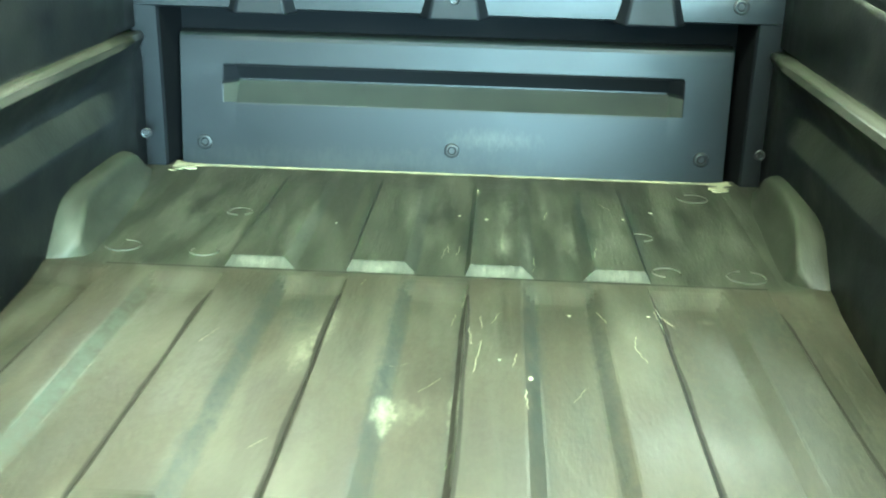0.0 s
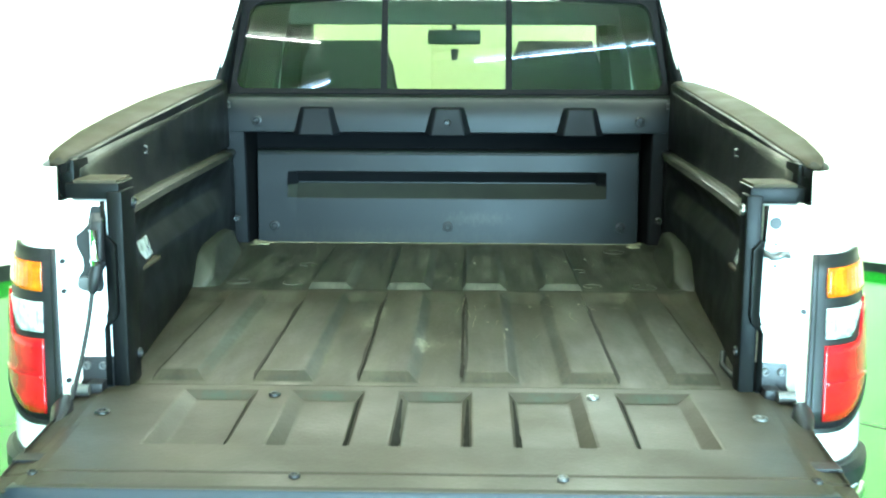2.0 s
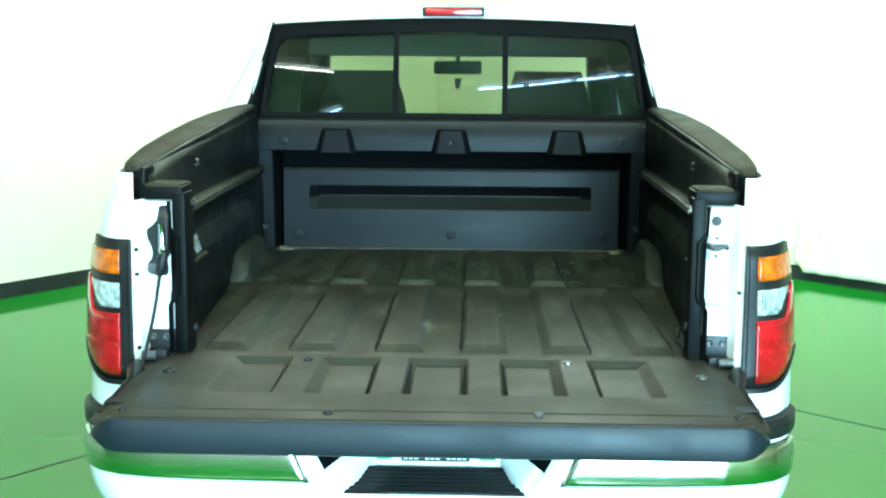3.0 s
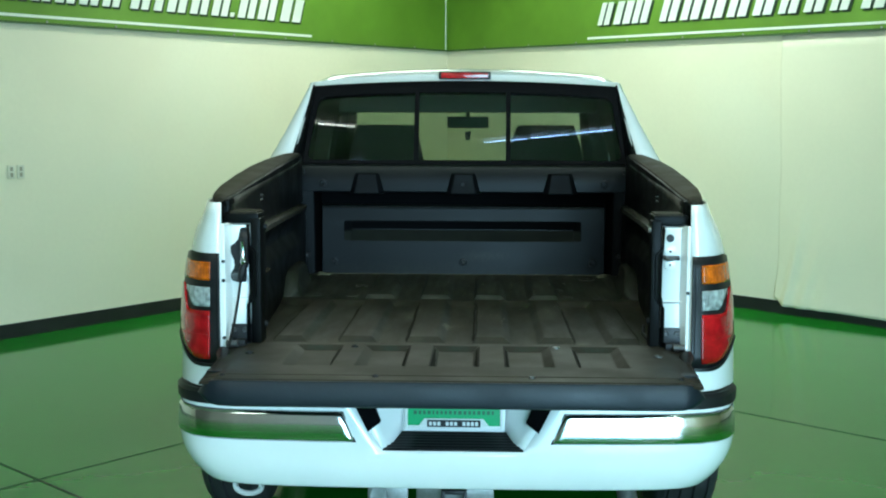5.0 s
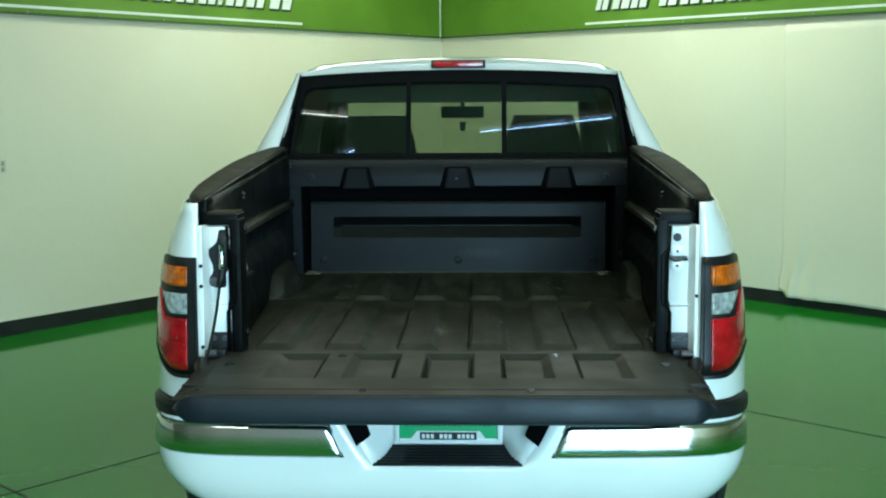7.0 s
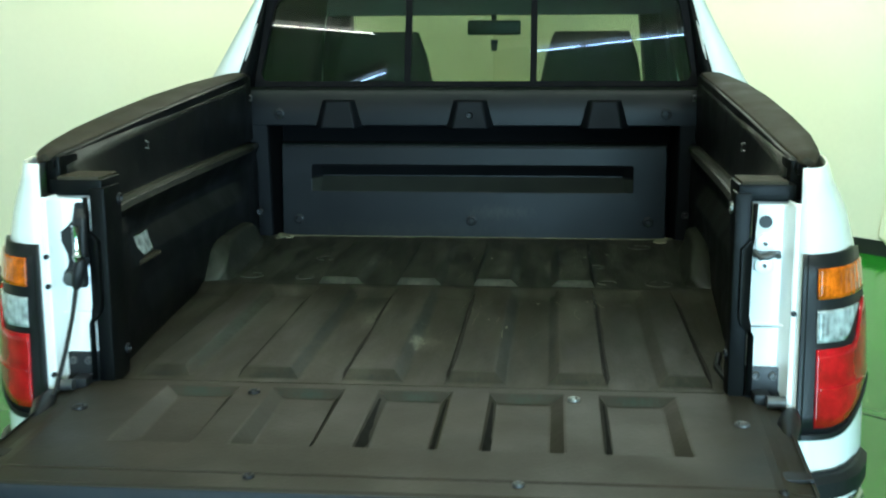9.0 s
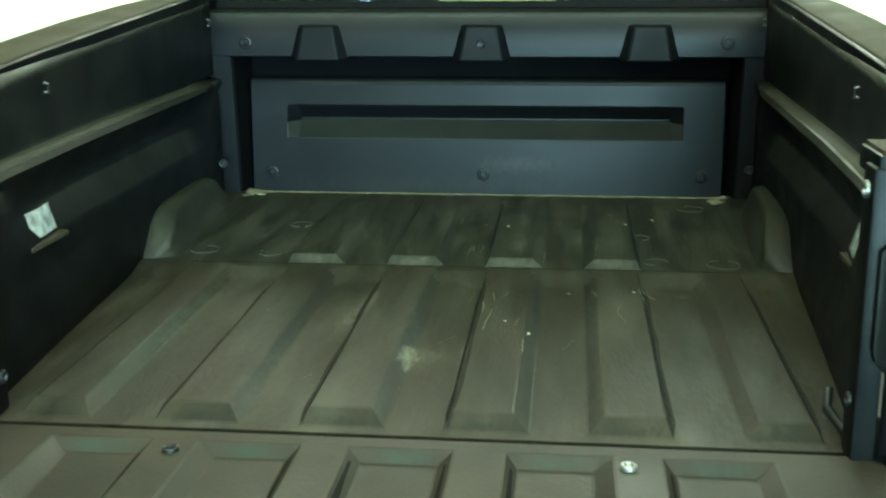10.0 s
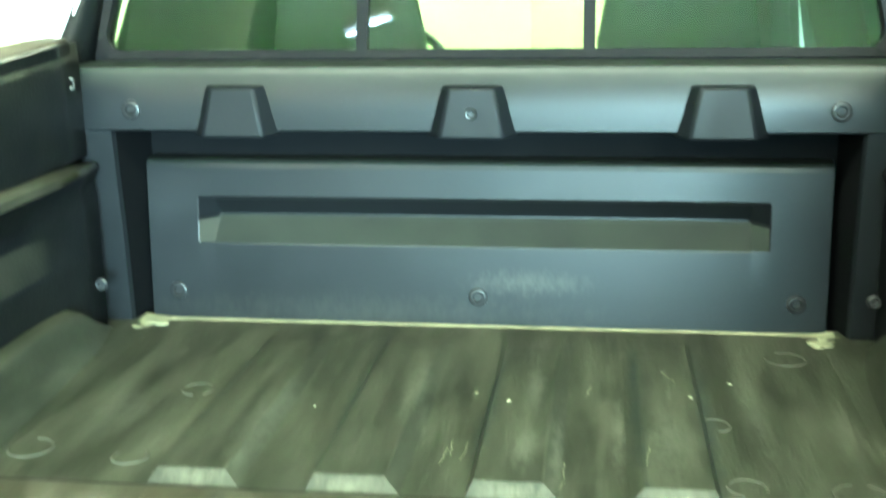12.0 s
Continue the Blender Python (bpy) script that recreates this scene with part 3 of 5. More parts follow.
def rib(x):
    return max(facet((x - a + 0.006) / STEEP) * facet((b + 0.016 - x) / WIDE) if a < 0.2 else facet((x - a + 0.016) / WIDE) * facet((b + 0.006 - x) / STEEP) for a, b in RIBS)


def bed_z(x, y):
    r = rib(x)
    edge = smooth01((abs(x) - 0.625) / 0.05)
    rise = 0.005 * min(1.0, max(0.0, y) / 0.78) + 0.010 * smooth01((y - 0.85) / 0.65)
    rear = max(min(r, facet((y + 0.046) / 0.050)), smooth01((y - 0.690) / 0.095))
    front = (abs(x) < 0.45) * min(r, facet((y - 0.800) / 0.026)) * (1 - 0.55 * smooth01((y - 1.0) / 0.35)) * (1 - smooth01((y - 1.34) / 0.14))
    return 0.798 + rise + 0.015 * rear + 0.017 * front + 0.006 * edge


xs = {-0.73, -0.70, -0.675, -0.65, -0.63, 0.63, 0.65, 0.675, 0.70, 0.73, 0.0, -0.21, 0.22, -0.44, 0.44}
for a, b in RIBS:
    for k in (0.0, 0.14, 0.38, 0.62, 0.86, 1.0):
        xs |= {round(a - 0.006 + STEEP * k, 4), round(b + 0.016 - WIDE * k, 4)} if a < 0.2 else {round(a - 0.016 + WIDE * k, 4), round(b + 0.006 - STEEP * k, 4)}
    xs.add(round((a + b) / 2, 4))
ys = [-0.066, -0.056] + [-0.046 + 0.050 * k for k in (0.0, 0.14, 0.38, 0.62, 0.86, 1.0)] + [0.2, 0.4, 0.6, 0.69, 0.71, 0.725, 0.74, 0.755, 0.77, 0.790] + [0.800 + 0.026 * k for k in (0.0, 0.14, 0.38, 0.62, 0.86, 1.0)] + [0.85, 0.92, 1.0, 1.06, 1.12, 1.18, 1.24, 1.3, 1.34, 1.38, 1.41, 1.44, 1.47, 1.49, 1.51, 1.535]
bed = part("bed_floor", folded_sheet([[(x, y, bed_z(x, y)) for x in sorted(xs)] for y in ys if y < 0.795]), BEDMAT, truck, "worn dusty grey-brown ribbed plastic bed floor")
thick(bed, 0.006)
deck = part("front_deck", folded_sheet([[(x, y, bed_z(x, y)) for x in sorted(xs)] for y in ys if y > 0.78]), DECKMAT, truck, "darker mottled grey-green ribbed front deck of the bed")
thick(deck, 0.006)
edge_rows = [[(x, -0.0655, 0.7955), (x, -0.0675, 0.794), (x, -0.068, 0.745)] for x in (-0.66, 0, 0.66)]
thick(part("bed_edge", sheet(edge_rows), RECESS_SHADE, truck, "", True), 0.003)

# grime along the feet of the ribs, widened to carry the steep flanks' shade
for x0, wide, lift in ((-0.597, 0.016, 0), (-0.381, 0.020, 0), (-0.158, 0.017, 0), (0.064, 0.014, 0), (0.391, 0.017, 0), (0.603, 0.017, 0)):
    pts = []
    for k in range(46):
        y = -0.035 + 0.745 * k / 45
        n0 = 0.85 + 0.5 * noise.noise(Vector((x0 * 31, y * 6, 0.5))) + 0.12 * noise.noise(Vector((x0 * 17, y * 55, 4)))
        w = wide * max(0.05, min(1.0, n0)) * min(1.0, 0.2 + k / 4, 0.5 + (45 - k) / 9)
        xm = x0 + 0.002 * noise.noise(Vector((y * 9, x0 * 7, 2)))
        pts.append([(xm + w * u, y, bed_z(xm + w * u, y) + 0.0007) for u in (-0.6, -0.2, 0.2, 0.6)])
    part("grime_shade_line", sheet(pts), GRIME_SHADE, bed, "dark line of grime and shade", True)

# seam of the lid across the tray: a dark gap with a dusty edge
for y, wide, mat, lift in ((0.797, 0.0030, CREVICE, 0.0006), (0.7925, 0.0022, RIM_DUST, 0.0008)):
    pts = []
    for k in range(121):
        x = -0.60 + 1.20 * k / 120
        w = wide * (0.7 + 0.6 * abs(noise.noise(Vector((x * 14, y * 9, 3)))))
        pts.append([(x, y - w, bed_z(x, y - w) + lift), (x, y + w, bed_z(x, y + w) + lift)])
    part("lid_seam", sheet(pts), mat, bed, "fine dusty seam across the bed floor")

# moulded ring marks where the liner is fixed, and scrapes of pale dirt
for x, y, r in ((-0.43, 1.15, 0.026), (-0.440, 0.885, 0.026), (-0.60, 0.90, 0.033), (0.405, 1.08, 0.024), (0.555, 1.38, 0.034), (0.43, 0.87, 0.026), (0.575, 0.86, 0.036)):
    ring = bmesh.new()
    n = 20
    a0 = random.uniform(0, 6.28)
    sweep = 2 * math.pi * random.uniform(0.6, 1.0)
    rows = [[(x + (r + w) * math.cos(a0 + sweep * k / n), y + (r + w) * math.sin(a0 + sweep * k / n), bed_z(x, y) + h) for w, h in ((-0.0028, -0.004), (-0.0014, 0.002), (0.0014, 0.002), (0.0028, -0.004))] for k in range(n + 1)]
    sheet(rows, ring)
    part("ring_mark", ring, RIM_DUST, bed, "moulded ring with pale dust on its rim", True)


for x, y, length, lean in ((0.045, 0.62, 0.05, 0.1), (0.075, 0.52, 0.07, -0.1), (0.115, 0.60, 0.05, 0.25), (0.160, 0.30, 0.06, 0.0), (0.060, 0.13, 0.03, 0.1), (0.04, 0.95, 0.06, 0.1), (0.215, 1.20, 0.05, 0.15), (0.345, 1.25, 0.05, -0.4), (0.185, 0.90, 0.05, 0.0), (0.30, 0.92, 0.06, 0.1), (-0.19, 0.16, 0.03, 0.7), (0.089, 0.44, 0.12, 0.05), (0.092, 0.58, 0.05, -0.1), (0.145, 0.43, 0.05, 0.1), (0.29, 0.63, 0.06, -0.2), (0.335, 0.52, 0.05, 0.15), (0.338, 0.47, 0.06, -0.2), (0.385, 0.62, 0.08, -0.15), (0.40, 0.66, 0.05, -0.5), (0.02, 0.96, 0.05, 0.0), (0.012, 0.93, 0.06, 0.05), (0.18, 0.84, 0.05, 0.3), (0.02, 0.36, 0.05, 0.6), (-0.03, 0.42, 0.03, 0.9), (0.24, 0.35, 0.05, 0.5), (-0.12, 0.75, 0.03, 0.2), (0.06, 0.70, 0.04, 0.1), (-0.33, 0.48, 0.06, 0.3)):
    pts = []
    for k in range(6):
        f = k / 5 - 0.5
        wob = 0.004 * noise.noise(Vector((x * 40, k * 0.9, y * 13)))
        px, py = x + lean * length * f + wob, y + length * f
        pts.append([(px - 0.0005, py, bed_z(px, py) + 0.0008), (px + 0.0005, py, bed_z(px, py) + 0.0010)])
    part("scratch", sheet(pts), DUST, bed, "thin pale scratch")
for k in range(9):
    x, y = random.uniform(-0.5, 0.58), random.uniform(0.05, 1.35)
    turn, r = random.uniform(0, 3.14), random.uniform(0.0018, 0.0045)
    speck = bmesh.new()
    ring2 = [(x + r * q * math.cos(turn + a), y + r * q * math.sin(turn + a) * random.uniform(0.6, 1.6), bed_z(x, y) + 0.0012) for a, q in ((0, 1.6), (1.2, 0.8), (2.4, 1.2), (3.6, 0.7), (4.9, 1.1))]
    speck.faces.new([speck.verts.new(p) for p in ring2])
    thick(part("speck", speck, DUST, bed, "tiny pale crumb of dirt"), 0.001)

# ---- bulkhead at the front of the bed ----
bulk = part("bulkhead", box(-0.765, 0.765, 1.605, 1.63, 0.80, 1.345), RECESS_SHADE, truck, "dark plastic bed front wall with three hooks")
frame_bm = bmesh.new()
rows = [[(x, 1.462, 1.212), (x, 1.452, 1.216), (x, 1.452, 1.250), (x, 1.458, 1.318), (x, 1.466, 1.330), (x, 1.54, 1.336)] for x in (-0.765, -0.4, 0, 0.4, 0.765)]
sheet(rows, frame_bm)
sheet([[(x, 1.462, 1.212), (x, 1.604, 1.222)] for x in (-0.765, 0, 0.765)], frame_bm)
part("upper_band", frame_bm, PANEL, bulk, "satin dark blue-grey upper band", True)
for s in (-1, 1):
    st = sheet([[(s * 0.6785, 1.466 + dy, z), (s * 0.683, 1.457 + dy, z), (s * 0.765, 1.452 + dy, z)] for z, dy in ((0.815, 0.03), (1.0, 0.02), (1.216, 0.0))])
    part("recess_side", sheet([[(s * 0.664, 1.604, z), (s * 0.668, 1.556, z), (s * 0.6785, 1.466 + dy, z)] for z, dy in ((0.815, 0.03), (1.0, 0.02), (1.216, 0.0))]), RECESS_SHADE, bulk, "", True)
    part("side_strip", st, PANEL, bulk, "", True)
gx0, gx1 = -0.553, 0.542
prof = [(z, 1.522 + 0.055 * (z - 0.815) + e, 1.522 + 0.055 * (z - 0.815) + e + g) for z, e, g in ((0.815, 0, 0), (0.90, 0, 0), (0.980, 0, 0), (0.984, 0, 0.0008), (1.026, 0, 0.045), (1.030, 0, 0.048), (1.034, 0, 0.048), (1.069, 0, 0.008), (1.072, 0, 0.002), (1.076, 0, 0),
        (1.130, 0, 0), (1.139, 0.0015, 0), (1.143, 0.005, 0), (1.146, 0.014, 0), (1.147, 0.064, 0))]
cols = []
for x, k in ((-0.660, 0), (-0.652, 0), (gx0, 0), (gx0 + 0.003, 0.06), (gx0 + 0.032, 0.95), (gx0 + 0.036, 1), (0, 1), (gx1 - 0.036, 1), (gx1 - 0.032, 0.95), (gx1 - 0.003, 0.06), (gx1, 0), (0.648, 0), (0.656, 0)):
    back = 0.05 if abs(x) > 0.655 else 0.0
    cols.append([(x, a + (b - a) * k + back, z) for z, a, b in prof])
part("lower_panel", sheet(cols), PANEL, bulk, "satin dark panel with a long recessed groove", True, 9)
for x in (-0.4365, 0.0, 0.4365):
    hook = hexa([(x - 0.086, 1.462, 1.206), (x + 0.086, 1.462, 1.206), (x + 0.058, 1.420, 1.204), (x - 0.058, 1.420, 1.204)],
                [(x - 0.056, 1.457, 1.299), (x + 0.056, 1.457, 1.299), (x + 0.040, 1.430, 1.296), (x - 0.040, 1.430, 1.296)])
    rounded(part("hook_cover", hook, HOOK, bulk, "dark tapered plastic hook cover", True), 0.006)


def bolt(x, y, z, parent, axis="y", r=0.013, mat=None):
    """A round-headed fixing with a dished socket."""
    bm = bmesh.new()
    prof2 = [(r * 1.25, 0.0), (r * 1.2, 0.004), (r, 0.0055), (r * 0.72, 0.005), (r * 0.55, 0.001), (0.0002, 0.001)]
    rows2 = []
    for k in range(15):
        a = 2 * math.pi * k / 14
        row = []
        for q, h in prof2:
            u, v = q * math.cos(a), q * math.sin(a)
            row.append({"y": (x + u, y - h, z + v), "z": (x + u, y + v, z + h), "x-": (x - h, y + u, z + v), "x+": (x + h, y + u, z + v)}[axis])
        rows2.append(row)
    sheet(rows2, bm)
    bmesh.ops.remove_doubles(bm, verts=bm.verts, dist=0.0001)
    return part("bolt", bm, mat or BLACK, parent, "", True)


for x in (-0.638, 0.636):
    bolt(x, 1.453, 1.252, bulk, r=0.0145, mat=BOLT)
bolt(0.0, 1.424, 1.250, bulk, r=0.009, mat=BOLT)
for x in (-0.597, 0.0, 0.593):
    bolt(x, 1.5255, 0.886, bulk, r=0.0145, mat=BOLT)
for s in (-1, 1):
    bolt(s * 0.700, 1.40, 0.93, bulk, r=0.010)
for s in (-1, 1):
    bolt(s * 0.714, 0.735, 0.875, truck, "x+" if s < 0 else "x-", 0.009)

# dirt packed along the foot of the bulkhead
rows = []
for k in range(61):
    x = -0.665 + 1.325 * k / 60
    w = 0.0015 + 0.003 * noise.noise(Vector((x * 9, 2.0, 0))) + (0.040 * smooth01((-0.585 - x) / 0.07) + 0.020 * smooth01((x - 0.60) / 0.05))
    w = max(0.001, w)
    rows.append([(x, 1.512 - w, bed_z(x, 1.50) + 0.0012), (x, 1.516, bed_z(x, 1.51) + 0.0022 + 0.1 * w), (x, 1.527, bed_z(x, 1.52) + 0.003)])
part("dirt_line", sheet(rows), DIRT, bulk, "pale sandy dirt along the seam", True)
for s in (-1, 1):
    for k in range(12):
        clump = bmesh.new()
        bmesh.ops.create_icosphere(clump, subdivisions=1, radius=random.uniform(0.005, 0.012),
                                   matrix=Matrix.Translation((s * (0.655 + random.uniform(-0.035, 0.02)), 1.475 + random.uniform(-0.03, 0.03), 0.829)) @ Matrix.Diagonal((1.6, 1.1, 0.5, 1)))
        part("dirt_clump", clump, DIRT, bulk, "pale sandy dirt in the corner", True)

# ---- tailgate, folded down level with the bed ----
gate = part("tailgate", box(-0.69, 0.69, -0.60, -0.092, 0.735, 0.770, 0.006), GATE_END, truck, "folded-down dark plastic tailgate with five moulded recesses", True)
POCKETS = [(-0.502, -0.355), (-0.284, -0.138), (-0.066, 0.080), (0.157, 0.302), (0.372, 0.520)]


def pocket_walls(a, b):
    """Widths of a recess's left and right walls: steep towards the middle of the gate."""
    return (0.034, 0.021) if a + b < -0.1 else ((0.021, 0.034) if a + b > 0.2 else (0.026, 0.026))


def gate_z(x, y):
    deep = 0.0
    for a, b in POCKETS:
        l, r = pocket_walls(a, b)
        f = facet((x - a + 0.004) / l) * facet((b + 0.004 - x) / r)
        deep = max(deep, f)
    run = lerp([(-0.456, 0.0), (-0.446, 1.0), (-0.154, 0.60)], y)
    deep = min(deep, facet((-0.128 - y) / 0.026))
    lip = smooth01((abs(x) - 0.655) / 0.05)
    groove = 0.006 * math.exp(-((y + 0.588) / 0.003) ** 2)
    return 0.807 - 0.026 * min(deep, 1.0) * run - 0.010 * lip - groove


xs = {-0.725, -0.71, -0.69, -0.67, -0.655, 0.655, 0.67, 0.69, 0.71, 0.725, -0.6, 0.6}
for a, b in POCKETS:
    for k in (0.0, 0.14, 0.38, 0.62, 0.86, 1.0):
        l, r = pocket_walls(a, b)
        xs |= {round(a - 0.004 + l * k, 4), round(b + 0.004 - r * k, 4)}
ys = [-0.086, -0.098, -0.105] + [-0.128 - 0.026 * k for k in (0.0, 0.14, 0.38, 0.62, 0.86, 1.0)] + [-0.20, -0.25, -0.30, -0.34, -0.38, -0.42, -0.446, -0.456, -0.466, -0.52, -0.575, -0.582, -0.585, -0.588, -0.591, -0.594, -0.60, -0.628, -0.648, -0.655]


def gate_w(y):
    return lerp([(-0.66, 0.955), (-0.60, 0.962), (-0.45, 0.975), (-0.15, 1.0), (-0.06, 0.985)], y)


top_rows = [[(x * gate_w(y) if abs(x) > 0.6 else x, y, gate_z(x, y) - (0.024 if y == -0.086 else 0) - (0.003 if y == -0.655 else 0)) for x in sorted(xs)] for y in ys]
thick(part("liner_panel", folded_sheet(top_rows, -1), GATE, gate, "dusty brown-grey moulded tailgate liner"), 0.004)
# dark strips put in for the shade and dirt of the recesses' inner walls
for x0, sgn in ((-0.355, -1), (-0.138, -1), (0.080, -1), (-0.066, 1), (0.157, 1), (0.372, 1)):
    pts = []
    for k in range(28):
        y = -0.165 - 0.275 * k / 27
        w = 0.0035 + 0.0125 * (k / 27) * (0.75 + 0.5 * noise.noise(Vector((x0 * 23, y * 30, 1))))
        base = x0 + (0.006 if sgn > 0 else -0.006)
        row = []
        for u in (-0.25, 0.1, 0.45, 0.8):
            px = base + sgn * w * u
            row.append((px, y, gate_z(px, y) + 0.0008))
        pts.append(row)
    part("grime_shade_line", sheet(pts), CREVICE, gate, "dark line of grime and shade", True)
# the end of the tailgate: a dark rounded beam with chamfered corners
rows = []
ENDS = [(0.704, 0.040, 0.030, 0.045), (0.700, 0.035, 0.026, 0.036), (0.684, 0.019, 0.015, 0.020), (0.664, 0.004, 0.006, 0.006), (0.640, 0.0, 0.002, 0.0), (0.60, 0.0, 0.0, 0.0)]
for x, sink, up, fwd in [(-e[0],) + e[1:] for e in ENDS] + [(0.0, 0.0, 0.0, 0.0)] + ENDS[::-1]:
    foot_z = min(0.729 + up, 0.7985 - sink)
    rows.append([(x, -0.590 + fwd, 0.800 - sink), (x, -0.652 + fwd, 0.8045 - sink), (x, -0.658 + fwd, 0.8035 - sink), (x, -0.661 + fwd, 0.799 - sink), (x, -0.664 + fwd, min(foot_z + 0.016, 0.798 - sink)), (x, -0.662 + fwd, foot_z + 0.006), (x, -0.652 + fwd, foot_z), (x, -0.30, foot_z)])
thick(part("end_beam", sheet(rows), GATE_END, gate, "smooth dark blue-grey tailgate top edge", True), 0.004)
for s in (-1, 1):
    flank = sheet([[(s * 0.716 * gate_w(y), y, 0.803), (s * 0.724 * gate_w(y), y, 0.792), (s * 0.722 * gate_w(y), y, 0.745), (s * 0.70 * gate_w(y), y, 0.735)] for y in (-0.075, -0.15, -0.3, -0.45, -0.60)])
    part("side_edge", flank, GATE_END, gate, "", True)
    bolt(s * 0.624, -0.288, 0.8075, gate, "z", 0.012, METAL_DULL if s > 0 else BLACK)
    bolt(s * 0.318 + 0.004, -0.166, 0.8075, gate, "z", 0.010, STEEL if s > 0 else BLACK)
    bolt(s * 0.208 + (0.0 if s < 0 else 0.02), -0.606, 0.8075, gate, "z", 0.008, BLACK if s < 0 else METAL_DULL)
    bolt(s * 0.64, -0.60, 0.805, gate, "z", 0.007)
    part("corner_cutout", box(min(s * 0.655, s * 0.70), max(s * 0.655, s * 0.70), -0.535, -0.50, 0.798, 0.8035, 0.001), BLACK, gate)
    # hinge arm and bracket at the foot of the jamb
    hinge = bmesh.new()
    box(min(s * 0.655, s * 0.728), max(s * 0.655, s * 0.728), -0.112, -0.085, 0.800, 0.868, 0.004, hinge)
    box(min(s * 0.668, s * 0.700), max(s * 0.668, s * 0.700), -0.150, -0.09, 0.800, 0.822, 0.004, hinge)
    hg = part("hinge_bracket", hinge, BLACK, truck, "black steel tailgate hinge bracket", True)
    for x in (0.675, 0.708):
        bolt(s * x, -0.112, 0.850, hg, "y", 0.007, METAL_DULL)
    part("hinge_pin", rod([(s * 0.690, -0.16, 0.812), (s * 0.725, -0.16, 0.812)], 0.012), METAL_DULL, hg, "worn steel hinge pin", True)
    part("cable_boot", rod([(s * 0.735, -0.17, 0.79), (s * 0.715, -0.25, 0.797), (s * 0.705, -0.32, 0.785)], [0.016, 0.022, 0.010]), BLACK, truck, "", True)

# prop rod lying along the bed edge beside the hinge
part("strap_rod", rod([(0.628, 0.06, 0.845), (0.622, 0.04, 0.822), (0.640, -0.05, 0.806), (0.655, -0.09, 0.806)], 0.007), BLACK, truck, "thin black latch rod", True)

# left jamb: latch, chrome pin and support cable; right jamb: striker and hole
latch = part("latch", hexa([(-0.690, -0.106, 1.066), (-0.658, -0.106, 1.066), (-0.660, -0.138, 1.072), (-0.684, -0.138, 1.072)], [(-0.688, -0.106, 1.172), (-0.658, -0.106, 1.172), (-0.660, -0.128, 1.150), (-0.684, -0.128, 1.150)]), BLACK, truck, "black tailgate latch with a chrome pin", True)
rounded(latch, 0.005)
part("latch_pin", rod([(-0.671, -0.147, 1.066), (-0.671, -0.147, 1.076), (-0.671, -0.147, 1.080), (-0.671, -0.147, 1.134), (-0.671, -0.147, 1.138)], [0.007, 0.010, 0.0075, 0.0075, 0.010], 14), CHROME, latch, "shiny chrome latch pin", True)
# dark backing plate: a tall slab with a bulge beside the pin and a round foot for the cable
plate_edge = [(1.004, 0.672, 0.700), (1.010, 0.668, 0.715), (1.022, 0.667, 0.721), (1.034, 0.668, 0.719), (1.046, 0.668, 0.710), (1.058, 0.662, 0.707), (1.074, 0.657, 0.709), (1.092, 0.657, 0.717), (1.106, 0.657, 0.723), (1.118, 0.657, 0.722), (1.130, 0.657, 0.706), (1.142, 0.657, 0.695), (1.160, 0.657, 0.691), (1.176, 0.659, 0.688), (1.180, 0.664, 0.682)]
rows = [[(-b, -0.1065, z), (-b + 0.002, -0.1115, z), (-a - 0.002, -0.1115, z), (-a, -0.1065, z)] for z, a, b in plate_edge]
part("latch_plate", sheet(rows), BLACK, latch, "black latch backing plate", True)
part("cable_mount", rod([(-0.703, -0.110, 1.022), (-0.703, -0.120, 1.022)], [0.016, 0.014], 16), METAL_DULL, latch, "", True)
part("cable_eye", rod([(-0.672, -0.130, 1.066), (-0.676, -0.134, 1.045), (-0.680, -0.134, 1.020), (-0.684, -0.134, 1.006)], [0.010, 0.013, 0.012, 0.006]), BLACK, latch, "", True)
part("support_cable", rod([(-0.683, -0.134, 1.01), (-0.688, -0.152, 0.95), (-0.696, -0.178, 0.882), (-0.708, -0.205, 0.815), (-0.716, -0.235, 0.785)], 0.0045, 8), BLACK, truck, "black steel tailgate support cable", True)
striker = part("striker", box(0.664, 0.700, -0.109, -0.1035, 1.058, 1.128, 0.002), WHITE, truck, "white painted tailgate striker with a steel loop", True)
for z in (1.113, 1.070):
    part("striker_ear", rod([(0.682, -0.106, z), (0.682, -0.113, z), (0.682, -0.1145, z)], [0.0185, 0.0180, 0.0150], 20), WHITE, striker, "", True)
    bolt(0.682, -0.1145, z, striker, "y", 0.0035, METAL_DULL)
part("striker_loop", rod([(0.664, -0.106, 1.096), (0.664, -0.124, 1.094), (0.672, -0.134, 1.088), (0.684, -0.136, 1.090), (0.696, -0.134, 1.095), (0.706, -0.124, 1.090), (0.708, -0.106, 1.088)], 0.0055), METAL_DULL, striker, "worn steel loop", True)
part("striker_base", box(0.660, 0.712, -0.1165, -0.108, 1.085, 1.099, 0.002), METAL_DULL, striker, "", True)
part("jamb_seam", box(0.659, 0.715, -0.1085, -0.1035, 0.9465, 0.9495), METAL_DULL, truck, "dark seam across the jamb")
part("jamb_hole", rod([(0.682, -0.102, 1.154), (0.682, -0.1085, 1.154)], 0.0125, 18), BLACK, truck, "dark round hole in the jamb")
for s in (-1, 1):
    for z in ((1.075, 1.014, 0.83) if s < 0 else (0.985,)):
        part("grommet", rod([(s * 0.7335, -0.150, z), (s * 0.7335, -0.156, z)], 0.0055, 10), BLACK, truck)
